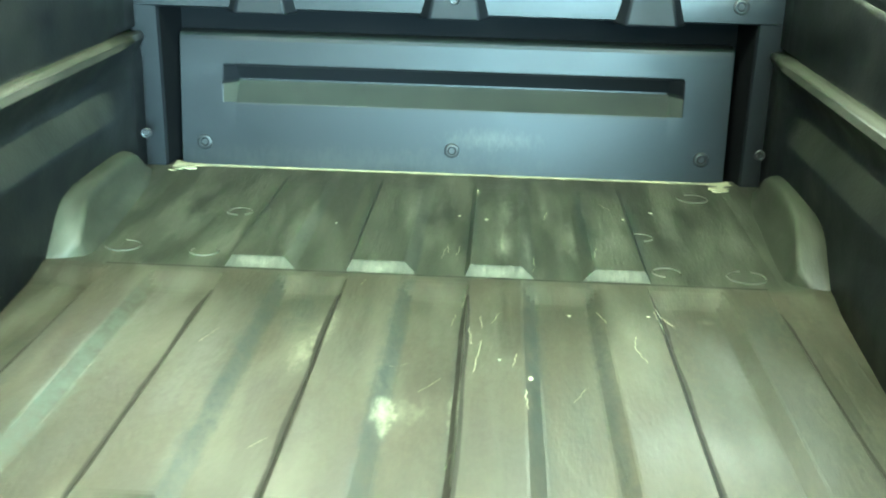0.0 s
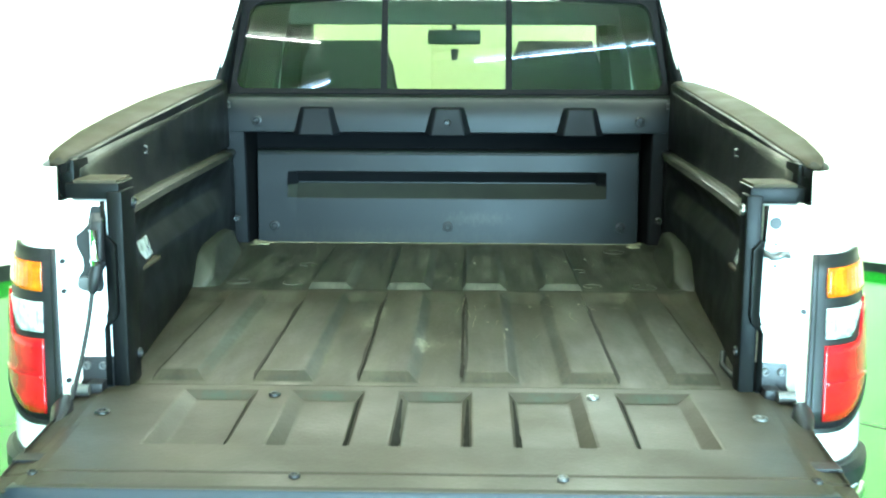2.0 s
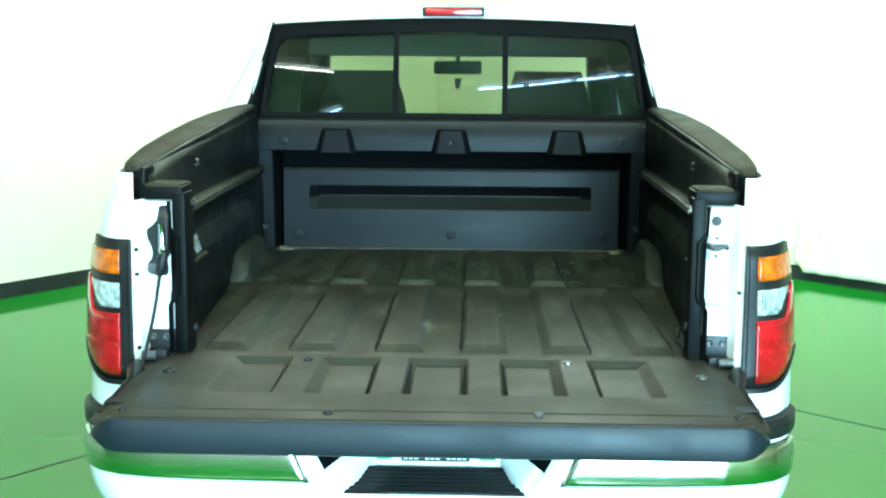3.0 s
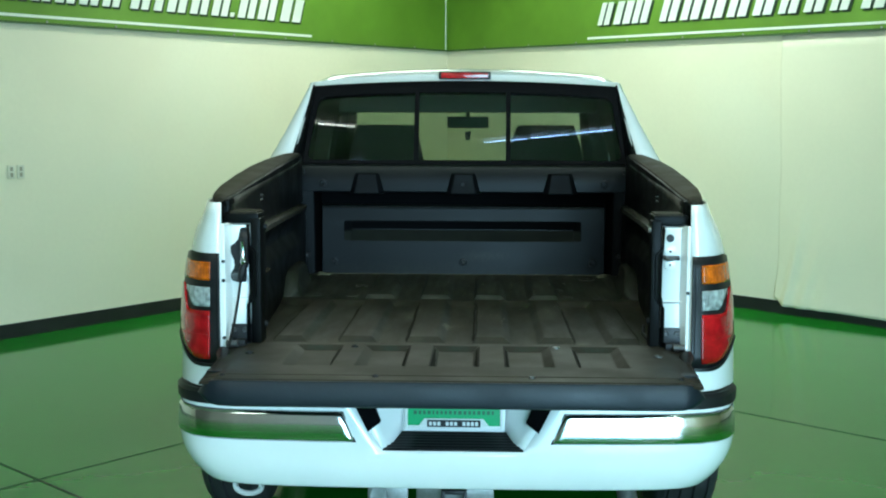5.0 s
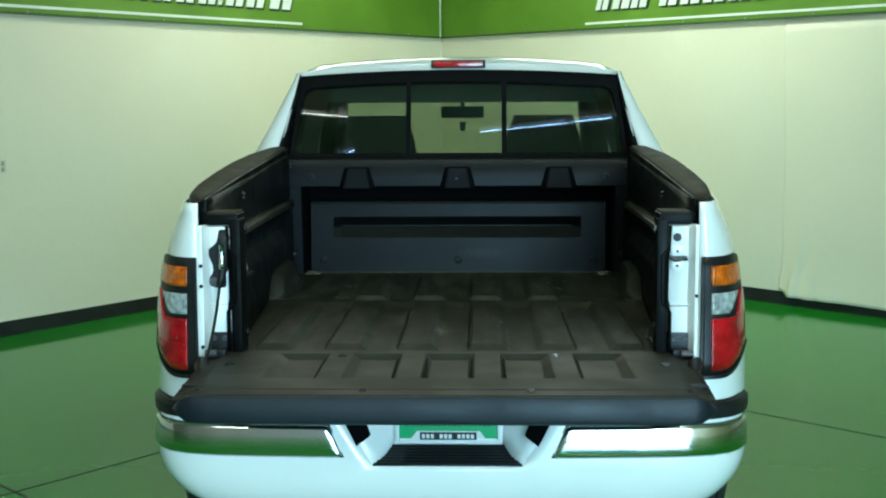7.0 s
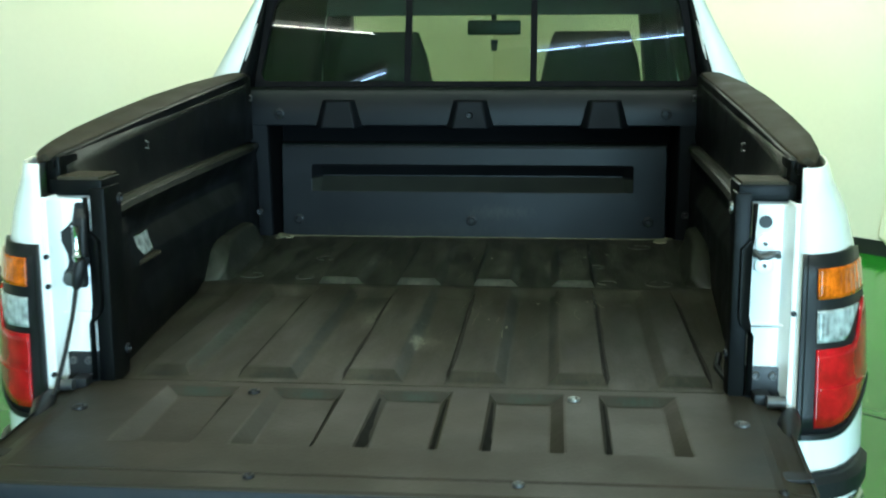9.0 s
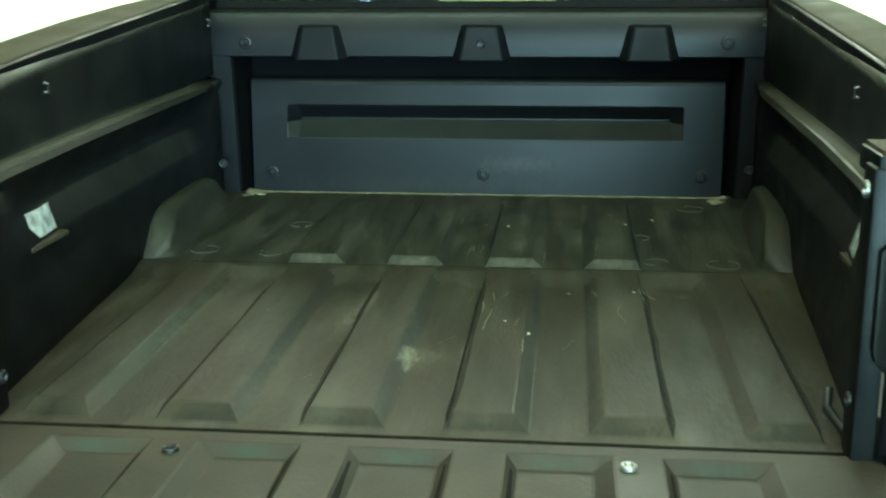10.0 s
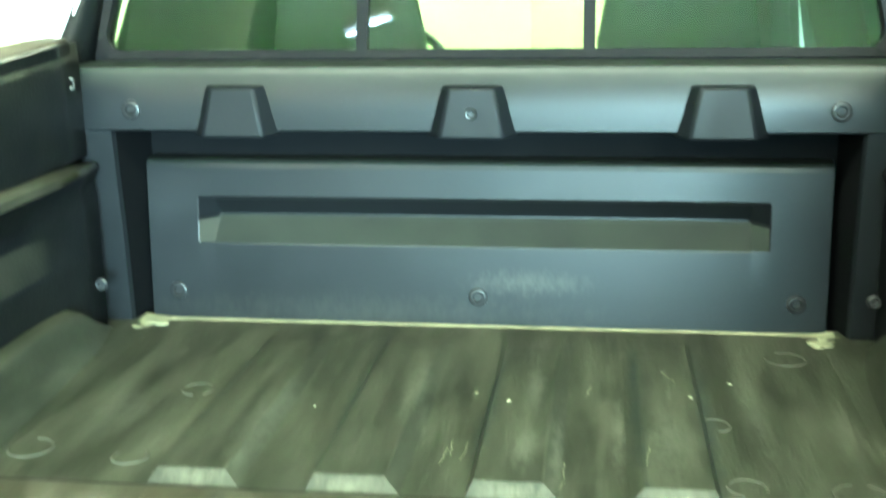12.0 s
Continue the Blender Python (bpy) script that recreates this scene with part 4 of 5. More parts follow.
for s, y0, y1, z0 in ((-1, 0.222, 0.345, 0.999), (1, 0.135, 0.257, 1.008)):
    # a lens that leans back in a pocket of the side liner, over a dusty sill
    rows = [[(s * (0.684 + 0.05 * (y - 0.15) + 0.28 * dz + 0.004 * (abs(y - (y0 + y1) / 2) > 0.05)), y, z0 + dz) for dz in (0.0, 0.004, 0.024, 0.043, 0.047)] for y in (y0, y0 + 0.005, (y0 + y1) / 2, y1 - 0.005, y1)]
    lamp = part("cargo_lamp", sheet(rows), CLEARLENS, truck, "pale cargo lamp lens in the bed side", True)
    thick(lamp, 0.006)
    sill = bmesh.new()
    x0, x1 = s * 0.676, s * 0.698
    box(min(x0, x1), max(x0, x1), y0 - 0.012, y1 + 0.012, z0 - 0.014, z0 - 0.004, 0.003, sill)
    part("sill", sill, CAP, lamp, "dusty lip", True)
for s in (-1, 1):
    for y, z in ((0.40, 1.25), (1.38, 1.31)):
        part("tie_down", rod([(s * 0.718, y, z - 0.010), (s * 0.711, y, z - 0.011), (s * 0.711, y, z + 0.005), (s * 0.718, y, z + 0.007)], 0.003), METAL_DULL, truck, "small steel tie-down loop", True)
    bolt(s * 0.622, -0.084 if s > 0 else -0.036, 1.178, truck, "x-" if s > 0 else "x+", 0.010, STEEL if s > 0 else BLACK)
    bolt(s * 0.622, -0.084 if s > 0 else -0.036, 0.885 if s > 0 else 0.857, truck, "x-" if s > 0 else "x+", 0.009, BLACK)

# ---- tail lights, wrapped round the corners ----
def light_z(theta, f):
    """Height in the lamp: f from 0 at its curved foot to 1 at its top."""
    foot = 0.740 + 0.085 * smooth01((theta - 10) / 38) ** 1.3
    return foot + (1.099 - foot) * f


def lens(name, s, t0, t1, low, high, off, mat, parent, label="", n=14, flute=0.0):
    """A curved lamp cover between two heights, each a function of the angle round the corner."""
    rows3 = []
    for i in range(n + 1):
        t = t0 + (t1 - t0) * (i / n) ** 1.4
        a, b = low(t), high(t)
        wave = flute * math.sin(i * math.pi / 2)
        rows3.append([outline(t, a + (b - a) * k / 8, s, off + wave * (0 < k < 8)) for k in range(9)])
    ob = part(name, sheet(rows3), mat, parent, label, True)
    thick(ob, 0.006, 0)
    return ob


def foot(t):
    return light_z(t, 0.0)


for s in (-1, 1):
    housing = lens("tail_light", s, 0.8, 44, foot, lambda t: 1.101 - 0.010 * smooth01((t - 34) / 10), 0.008, BLACK, truck, "dark tail light with amber, clear and red lenses")
    lens("rim", s, 0.6, 2.2, lambda t: foot(t) - 0.002, lambda t: 1.102, 0.013, BLACK, housing, "", 3)
    lens("lower_rim", s, 0.6, 44, lambda t: foot(t) - 0.003, lambda t: foot(t) + 0.008, 0.013, BLACK, housing)
    lens("turn_lens", s, 6.0, 39, lambda t: 1.015, lambda t: 1.074, 0.013, AMBER, housing, "ribbed amber turn signal lens", 40, 0.0006)
    lens("reverse_lens", s, 6.0, 31, lambda t: 0.931 + 0.056 * smooth01((t - 18) / 13), lambda t: 0.993, 0.013, CLEARLENS, housing, "clear reversing lamp lens", 36, 0.0007)
    lens("brake_lens", s, 6.0, 41, lambda t: foot(t) + 0.022, lambda t: 0.917 + 0.078 * smooth01((t - 26) / 10), 0.013, RED, housing, "red brake lamp lens")
    lens("brake_rib", s, 7.0, 34, lambda t: 0.836, lambda t: 0.842, 0.018, RED, housing)

# ---- rear bumper ----
PLAN = [(0.0, -0.212), (0.20, -0.212), (0.40, -0.209), (0.58, -0.202), (0.70, -0.192), (0.78, -0.175), (0.835, -0.148), (0.872, -0.108), (0.900, -0.05), (0.922, 0.03), (0.940, 0.14), (0.955, 0.30), (0.962, 0.42)]
RUN = [0.0]
for (xa, ya), (xb, yb) in zip(PLAN, PLAN[1:]):
    RUN.append(RUN[-1] + math.hypot(xb - xa, yb - ya))
PX, PY = [(r, p[0]) for r, p in zip(RUN, PLAN)], [(r, p[1]) for r, p in zip(RUN, PLAN)]


def bumper_at(u, z, s, off=0.0):
    """A point of the bumper's skin, u metres out from the middle."""
    x, y = lerp(PX, u), lerp(PY, u)
    t = Vector((lerp(PX, u + 0.02) - lerp(PX, max(0, u - 0.02)), lerp(PY, u + 0.02) - lerp(PY, max(0, u - 0.02)), 0)).normalized()
    k = min(1.0, max(0.0, (0.53 - z) / 0.185)) ** 1.15
    bow = 0.008 * math.sin(math.pi * (z - 0.345) / 0.29)
    return Vector((s * (x + t.y * (off + bow)) * (1 - 0.085 * k * k), y - t.x * (off + bow) + 0.040 * k * k * k, z))


def notch(z):
    return 0.222 + 0.62 * (z - 0.487)


bumper = new("rear_bumper")
bumper.parent = truck
bumper["label"] = "white painted rear bumper with two chrome strips"
LOW_Z = (0.354, 0.357, 0.362, 0.37, 0.39, 0.41, 0.43, 0.45, 0.47, 0.487)
HIGH_Z = (0.51, 0.53, 0.55, 0.57, 0.59, 0.61, 0.624, 0.632, 0.634)


def side_run(z, s):
    """The skin's columns outside the plate recess, at one height."""
    e = notch(max(z, 0.487))
    return [bumper_at(e + (RUN[-1] - e) * k / 30, z, s, -0.006 if z > 0.633 else 0) for k in range(31)]


skin = bmesh.new()
grid = []
for z in LOW_Z:
    middle = [bumper_at(0.222 * abs(k) / 8, z, 1 if k > 0 else -1) for k in range(-7, 8)]
    grid.append([skin.verts.new(q) for q in list(reversed(side_run(z, -1))) + middle + side_run(z, 1)])
for a, b in zip(grid, grid[1:]):
    for i in range(len(a) - 1):
        skin.faces.new((a[i], a[i + 1], b[i + 1], b[i]))
for s in (-1, 1):
    below = list(reversed(grid[-1][:31])) if s < 0 else grid[-1][-31:]
    for z in HIGH_Z + (0.636,):
        run = side_run(min(z, 0.634), s)
        if z > 0.635:
            run = [Vector((q.x * 0.98, q.y + 0.09, z)) for q in run]
        row = [skin.verts.new(q) for q in run]
        for i in range(30):
            skin.faces.new((below[i], below[i + 1], row[i + 1], row[i]))
        below = row
thick(part("bumper_skin", skin, WHITE, bumper, "", True), 0.004, 0)
for s in (-1, 1):
    # chrome strip, with a slanted inner end, wrapped round the corner
    rows = []
    for z, o in ((0.513, 0.001), (0.5145, 0.006), (0.519, 0.0100), (0.526, 0.0118), (0.562, 0.0125), (0.596, 0.0118), (0.603, 0.0100), (0.6075, 0.006), (0.609, 0.001)):
        e = 0.308 + 0.43 * (z - 0.513) + 0.010 * (smooth01((0.520 - z) / 0.007) + smooth01((z - 0.602) / 0.007))
        rows.append([bumper_at(e, z, s, 0.001), bumper_at(e + 0.0015, z, s, 0.5 * o), bumper_at(e + 0.006, z, s, 0.85 * o)] + [bumper_at(e + 0.014 + (0.93 - e) * k / 34, z, s, o) for k in range(35)] + [bumper_at(0.948, z, s, 0.002)])
    thick(part("chrome_strip", sheet(rows), CHROME, bumper, "polished chrome bumper strip", True), 0.003)
    # shadow gap round the strip, modelled as a thin dark sheet
    rows = [[bumper_at(0.305 + 0.43 * (z - 0.511) + (0.955 - 0.305) * k / 34, z, s, o) for k in range(35)] for z, o in ((0.511, 0.0), (0.512, 0.0025), (0.6095, 0.0025), (0.6105, 0.0))]
    part("strip_shadow_gap", sheet(rows), BLACK, bumper, "thin dark shadow gap round the chrome", True)
    # ribbed black step pad on the bumper's top corner
    rows = []
    for z, o in ((0.620, -0.002), (0.623, 0.010), (0.656, 0.010), (0.667, -0.002), (0.669, -0.03), (0.669, -0.10)):
        rows.append([bumper_at(0.30 + (1.02 - 0.30) * k / 30, 0.60, s, o) + Vector((0, 0, z - 0.60)) for k in range(31)])
    pad = part("step_pad", sheet(rows), BLACK, bumper, "ribbed black plastic step pad", True)
    ribs = bmesh.new()
    for o in (-0.015, -0.032, -0.049, -0.066):
        sheet([[bumper_at(0.62 + 0.36 * k / 20, 0.60, s, o + w) + Vector((0, 0, 0.0695 + h)) for k in range(21)] for w, h in ((-0.004, -0.002), (-0.002, 0.003), (0.002, 0.003), (0.004, -0.002))], ribs)
    part("pad_ribs", ribs, BLACK, pad, "", True)
    # slanted dark slot and the recess wall beside the plate
    e0, e1 = notch(0.545) + 0.012, notch(0.62) + 0.004
    slot = hexa([(s * (e0 - 0.002), -0.226, 0.548), (s * (e0 - 0.040), -0.205, 0.573), (s * (e0 - 0.040), -0.18, 0.573), (s * (e0 - 0.002), -0.18, 0.548)],
                [(s * (e1 + 0.002), -0.222, 0.632), (s * (e1 - 0.056), -0.205, 0.632), (s * (e1 - 0.056), -0.18, 0.632), (s * (e1 + 0.002), -0.18, 0.632)])
    part("lamp_slot", slot, RECESS_SHADE, bumper, "dark slanted plate lamp slot")
    rows = [[bumper_at(notch(z), z, s, 0.0), Vector((s * (notch(z) - 0.03), -0.19, z + 0.002)), Vector((s * (0.165 + 0.2 * (z - 0.487)), -0.115, z + 0.03)), Vector((s * 0.165, -0.105, z + 0.03))] for z in (0.487, 0.53, 0.58, 0.634, 0.69)]
    thick(part("recess_wall", sheet(rows), WHITE, bumper, "", True), 0.004)
part("recess_back", box(-0.20, 0.20, -0.106, -0.09, 0.49, 0.735), WHITE, bumper)
# ribbed middle step
rows = []
for k in range(15):
    f = k / 14
    h = 0.003 * (k % 2)
    rows.append([(sx * (0.222 - 0.045 * f), -0.222 + 0.105 * f, 0.489 + 0.034 * f + h) for sx in (-1, -0.5, 0, 0.5, 1)])
thick(part("middle_step", sheet(rows), BLACK, bumper, "ribbed black middle step pad", True), 0.006)

plate = part("dealer_plate", box(-0.152, 0.152, -0.118, -0.113, 0.537, 0.690, 0.002), PLATE, truck, "green dealer plate in a white frame")
frame_bm = bmesh.new()
box(-0.159, -0.149, -0.124, -0.112, 0.532, 0.695, 0.002, frame_bm)
box(0.149, 0.159, -0.124, -0.112, 0.532, 0.695, 0.002, frame_bm)
box(-0.149, 0.149, -0.124, -0.112, 0.532, 0.543, 0.002, frame_bm)
hexa([(-0.115, -0.122, 0.540), (0.115, -0.122, 0.540), (0.115, -0.117, 0.540), (-0.115, -0.117, 0.540)], [(-0.095, -0.122, 0.566), (0.095, -0.122, 0.566), (0.095, -0.117, 0.566), (-0.095, -0.117, 0.566)], frame_bm)
part("plate_frame", frame_bm, PLATE_WHITE, plate, "white plastic plate frame", True)
part("plate_label", box(-0.086, 0.086, -0.127, -0.1225, 0.540, 0.563, 0.001), BLACK, plate)
bars = bmesh.new()
for k in range(12):
    if k not in (3, 7):
        box(-0.080 + 0.0135 * k, -0.0705 + 0.0135 * k, -0.129, -0.127, 0.5455, 0.5575, 0, bars)
part("plate_print", bars, PLATE_WHITE, plate)
bars = bmesh.new()
x = -0.125
while x < 0.12:
    w = random.uniform(0.008, 0.016)
    box(x, x + w, -0.1195, -0.1178, 0.606, 0.628, 0, bars)
    x += w + 0.006
x = -0.130
while x < 0.125:
    w = random.uniform(0.006, 0.012)
    box(x, x + w, -0.1195, -0.1178, 0.580, 0.592, 0, bars)
    x += w + 0.006
part("plate_print", bars, PLATE_DARK, plate)

# ---- under the truck ----
part("underbody", box(-0.80, 0.80, 0.05, 4.3, 0.34, 0.62, 0.02), BLACK, truck, "dark underbody")
hitch = part("tow_hitch", box(-0.128, 0.132, 0.00, 0.04, 0.258, 0.335, 0.004), STEEL, truck, "steel tow hitch with a square receiver", True)
tube_bm = bmesh.new()
for x0, x1, z0, z1 in ((-0.042, -0.030, 0.216, 0.305), (0.030, 0.042, 0.216, 0.305), (-0.030, 0.030, 0.216, 0.228), (-0.030, 0.030, 0.293, 0.305)):
    box(x0, x1, -0.055, 0.16, z0, z1, 0.002, tube_bm)
part("receiver", tube_bm, BLACK, hitch, "black square receiver tube", True)
part("receiver_back", box(-0.030, 0.030, 0.10, 0.11, 0.228, 0.293), BLACK, hitch)
rust = bmesh.new()
box(-0.292, -0.156, 0.0, 0.03, 0.236, 0.345, 0.006, rust)
hexa([(-0.285, -0.012, 0.262), (-0.225, -0.012, 0.262), (-0.225, 0.0, 0.262), (-0.285, 0.0, 0.262)], [(-0.265, -0.012, 0.33), (-0.235, -0.012, 0.33), (-0.235, 0.0, 0.33), (-0.265, 0.0, 0.33)], rust)
part("hitch_bracket", rust, STEEL, truck, "dull grey steel hitch bracket", True)
part("exhaust_tip", rod([(0.555, 0.24, 0.350), (0.578, 0.12, 0.305), (0.588, 0.07, 0.240), (0.590, 0.06, 0.212)], [0.030, 0.032, 0.034, 0.034], 14, cap=False), STEEL, truck, "steel exhaust tip turned down", True)
part("muffler", rod([(0.36, 0.26, 0.345), (0.42, 0.26, 0.325), (0.62, 0.26, 0.325), (0.68, 0.26, 0.345)], [0.05, 0.085, 0.085, 0.05], 18), STEEL, truck, "dull steel muffler", True)
loop = [(-0.715 + 0.045 * math.cos(a), 0.10, 0.264 + 0.026 * math.sin(a)) for a in [math.pi + math.pi * k / 12 for k in range(13)]]
part("tow_loop", rod([(-0.76, 0.10, 0.36)] + loop + [(-0.67, 0.10, 0.36)], 0.010, 8), METAL, truck, "pale painted tow loop", True)


def wheel(x, y, s, z=0.368):
    hub = new("wheel")
    hub.parent = truck
    hub.location = (x, y, z)
    hub["label"] = "black road tyre on an alloy rim"
    R, W = 0.368, 0.122
    prof4 = [(-W + 0.01, 0.225), (-W, 0.27), (-W + 0.002, 0.315), (-W + 0.012, 0.345), (-0.098, 0.359)]
    for g in (-0.072, -0.026, 0.022, 0.070):
        prof4 += [(g - 0.008, R - 0.001), (g - 0.006, R - 0.011), (g + 0.006, R - 0.011), (g + 0.008, R - 0.001)]
    prof4 += [(0.098, 0.359), (W - 0.012, 0.345), (W - 0.002, 0.315), (W, 0.27), (W - 0.01, 0.225)]
    rows4 = []
    for k in range(97):
        a = 2 * math.pi * k / 96
        jig = 0.004 * (1 if k % 3 == 0 else 0)
        rows4.append([(px, (r - (jig if r > 0.34 and abs(px) > 0.084 else 0)) * math.cos(a), (r - (jig if r > 0.34 and abs(px) > 0.084 else 0)) * math.sin(a)) for px, r in prof4])
    bm = sheet(rows4)
    bmesh.ops.remove_doubles(bm, verts=bm.verts, dist=0.0002)
    part("tyre", bm, RUBBER, hub, "", True)
    rim = bmesh.new()
    sheet([[(px, r * math.cos(2 * math.pi * k / 40), r * math.sin(2 * math.pi * k / 40)) for px, r in ((-W + 0.01, 0.228), (-0.10, 0.215), (-0.02, 0.19), (0.05, 0.19), (s * 0.07, 0.06), (s * 0.07, 0.001))] for k in range(41)], rim)
    part("rim", rim, ALLOY, hub, "", True)


for s in (-1, 1):
    wheel(s * 0.857, AXLE, s)
    wheel(s * 0.857, 3.86, s, 0.368 + 0.054)
    # wheel well lining
    well = sheet([[(s * x, AXLE + 0.44 * math.cos(a), 0.37 + 0.44 * math.sin(a)) for x in (0.66, 0.80, 0.955)] for a in [math.pi * k / 16 for k in range(17)]])
    thick(part("wheel_well", well, BLACK, truck, "", True), 0.004)
    part("frame_rail", box(min(s * 0.45, s * 0.55), max(s * 0.45, s * 0.55), 0.0, 4.4, 0.36, 0.48, 0.01), BLACK, truck)

# ---- cab ----
def glass_y(z):
    return 1.565 + (z - 1.35) * 0.30


def loop_at(half_low, half_top, z0, z1, bow, r, n=14):
    """A four-sided outline with rounded corners in the rear window's plane."""
    pts = []
    for cx, cz, a0 in ((1, 1, 0), (-1, 1, 90), (-1, -1, 180), (1, -1, 270)):
        for k in range(n):
            a = radians(a0 + 90 * k / (n - 1))
            z = (z1 - r if cz > 0 else z0 + r) + r * math.sin(a)
            half = half_low + (half_top - half_low) * (z - z0) / (z1 - z0)
            x = cx * (half - r) + r * math.cos(a)
            z += bow * (1 - (x / half_low) ** 2) * (1 if cz > 0 else 0)
            pts.append(Vector((x, glass_y(z), z)))
        if (cx, cz) == (1, 1):
            for k in range(1, 14):
                x = (half_top - r) * (1 - k / 7)
                z = z1 + bow * (1 - (x / half_low) ** 2)
                pts.append(Vector((x, glass_y(z), z)))
    return pts


window = new("rear_window")
window.parent = truck
window["label"] = "tinted three-pane sliding rear window"
inner, outer = loop_at(0.730, 0.680, 1.352, 1.636, 0.030, 0.040), loop_at(0.760, 0.712, 1.328, 1.690, 0.030, 0.02)
out_v, deep = Vector((0, -0.012, 0.004)), Vector((0, 0.03, -0.01))
ring_rows = [[p + deep for p in outer], [p + out_v * 0.5 for p in outer], [p + out_v for p in [a.lerp(b, 0.3) for a, b in zip(outer, inner)]], [p + out_v * 0.8 for p in inner], [p + deep for p in inner]]
part("frame", sheet(ring_rows, closed=True), FRAME, window, "black window frame", True)
panes = [(-0.745, -0.228), (-0.212, 0.196), (0.212, 0.745)]
for i, (x0, x1) in enumerate(panes):
    bm = bmesh.new()
    push = -0.004 if i == 1 else 0.004
    def edge_x(x, z):
        return x * (1 - 0.07 * (z - 1.352) / 0.296) if abs(x) > 0.6 else x
    corners = [(x0, 1.345), (x1, 1.345), (x1, 1.680), (x0, 1.680)]
    a = [(edge_x(x, z), glass_y(z) + push, z) for x, z in corners]
    b = [(px, py + 0.004, pz) for px, py, pz in a]
    pane = part("pane", hexa(a, b), GLASS, window, "grey-green tinted pane")
    pane.visible_shadow = False
for x in (-0.220, 0.204):
    bar = hexa([(x - 0.011, glass_y(1.345) - 0.012, 1.345), (x + 0.011, glass_y(1.345) - 0.012, 1.345), (x + 0.011, glass_y(1.345) + 0.012, 1.345), (x - 0.011, glass_y(1.345) + 0.012, 1.345)],
               [(x - 0.011, glass_y(1.69) - 0.012, 1.69), (x + 0.011, glass_y(1.69) - 0.012, 1.69), (x + 0.011, glass_y(1.69) + 0.012, 1.69), (x - 0.011, glass_y(1.69) + 0.012, 1.69)])
    part("divider", bar, FRAME, window)

for s in (-1, 1):
    # dark inner pillar trim, then the white sail pillar that runs down into the bed side
    rows = []
    for k in range(11):
        f = k / 10
        z = 1.325 + (1.700 - 1.325) * f
        xi, xo = 0.748 - 0.044 * f, 0.795 - 0.089 * f
        y = glass_y(z)
        rows.append([(s * xi, y - 0.004, z), (s * (xi + 0.35 * (xo - xi)), y - 0.055 * (1 - f) - 0.012, z), (s * xo, y - 0.095 * (1 - f) - 0.006, z)])
    thick(part("pillar_trim", sheet(rows), LINER, truck, "dark inner pillar trim", True), 0.004)
    rows = []
    for k in range(13):
        f = k / 12
        z = 1.335 + (1.712 - 1.335) * f
        xo = 0.795 - 0.089 * min(1, f * 1.04)
        y = glass_y(z) - 0.095 * (1 - f) - 0.006
        w = 0.090 * (1 - f) + 0.026
        rows.append([(s * xo, y, z), (s * (xo + 0.5 * w), y + 0.006, z), (s * (xo + 0.86 * w), y + 0.030, z - 0.002), (s * (xo + w + 0.006 * (1 - f)), y + 0.10, z - 0.006), (s * (xo + w + 0.02 * (1 - f)), y + 0.42, z - 0.008)])
    thick(part("sail_pillar", sheet(rows), WHITE, truck, "white painted rear roof pillar", True), 0.006)
    inner_trim = sheet([[(s * (0.705 - 0.04 * (z - 1.34) / 0.35), glass_y(z) + 0.035, z), (s * (0.735 - 0.06 * (z - 1.34) / 0.35), glass_y(z) + 0.16, z), (s * (0.80 - 0.10 * (z - 1.34) / 0.35), 2.05, z), (s * (0.80 - 0.10 * (z - 1.34) / 0.35), 2.75, z)] for z in (1.20, 1.34, 1.5, 1.69)])
    part("cab_pillar_trim", inner_trim, DARK, truck, "dark cloth-covered inner pillar", True)
    # pale sliver added beside the glass as a bright mark, not a known part
    patch = rod([(s * 0.765, glass_y(1.42) - 0.072, 1.425), (s * 0.757, glass_y(1.46) - 0.065, 1.46), (s * 0.745, glass_y(1.52) - 0.052, 1.52), (s * 0.735, glass_y(1.56) - 0.042, 1.555)], [0.002, 0.005, 0.005, 0.002], 8)
    part("pillar_sliver", patch, METAL, truck, "thin grey sliver added on the pillar", True)
    # doors and greenhouse
    side_rows = []
    for y in (1.75, 2.2, 2.8, 3.2, 3.55):
        side_rows.append([(s * lerp(WIDTH, z) if z < 1.08 else s * (0.935 - 0.2 * (z - 1.08)), y, z) for z in (0.42, 0.6, 0.8, 0.95, 1.05, 1.12, 1.18)])
    thick(part("door_panel", sheet(side_rows), WHITE, truck, "white painted door side", True), 0.01)
    pane = part("side_glass", sheet([[(s * 0.915, y, 1.18), (s * 0.735, y + d, 1.70)] for y, d in ((1.90, 0.05), (2.5, 0.0), (3.46, -0.64))]), PRIVACY, truck, "dark tinted side window")
    thick(pane, 0.005)
    pane.visible_shadow = False
    a_pillar = rod([(s * 0.90, 3.50, 1.16), (s * 0.82, 3.15, 1.46), (s * 0.725, 2.80, 1.71)], 0.03, 8)
    part("front_pillar", a_pillar, WHITE, truck, "", True)
    fend = sheet([[(s * 0.93, y, 0.90 if abs(y - 3.86) < 0.42 else 0.45), (s * 0.965, y, 0.93), (s * 0.93, y, 1.04), (s * 0.80, y, 1.10)] for y in (3.55, 3.62, 3.95, 4.40, 4.46, 4.75)])
    thick(part("front_fender", fend, WHITE, truck, "", True), 0.006)

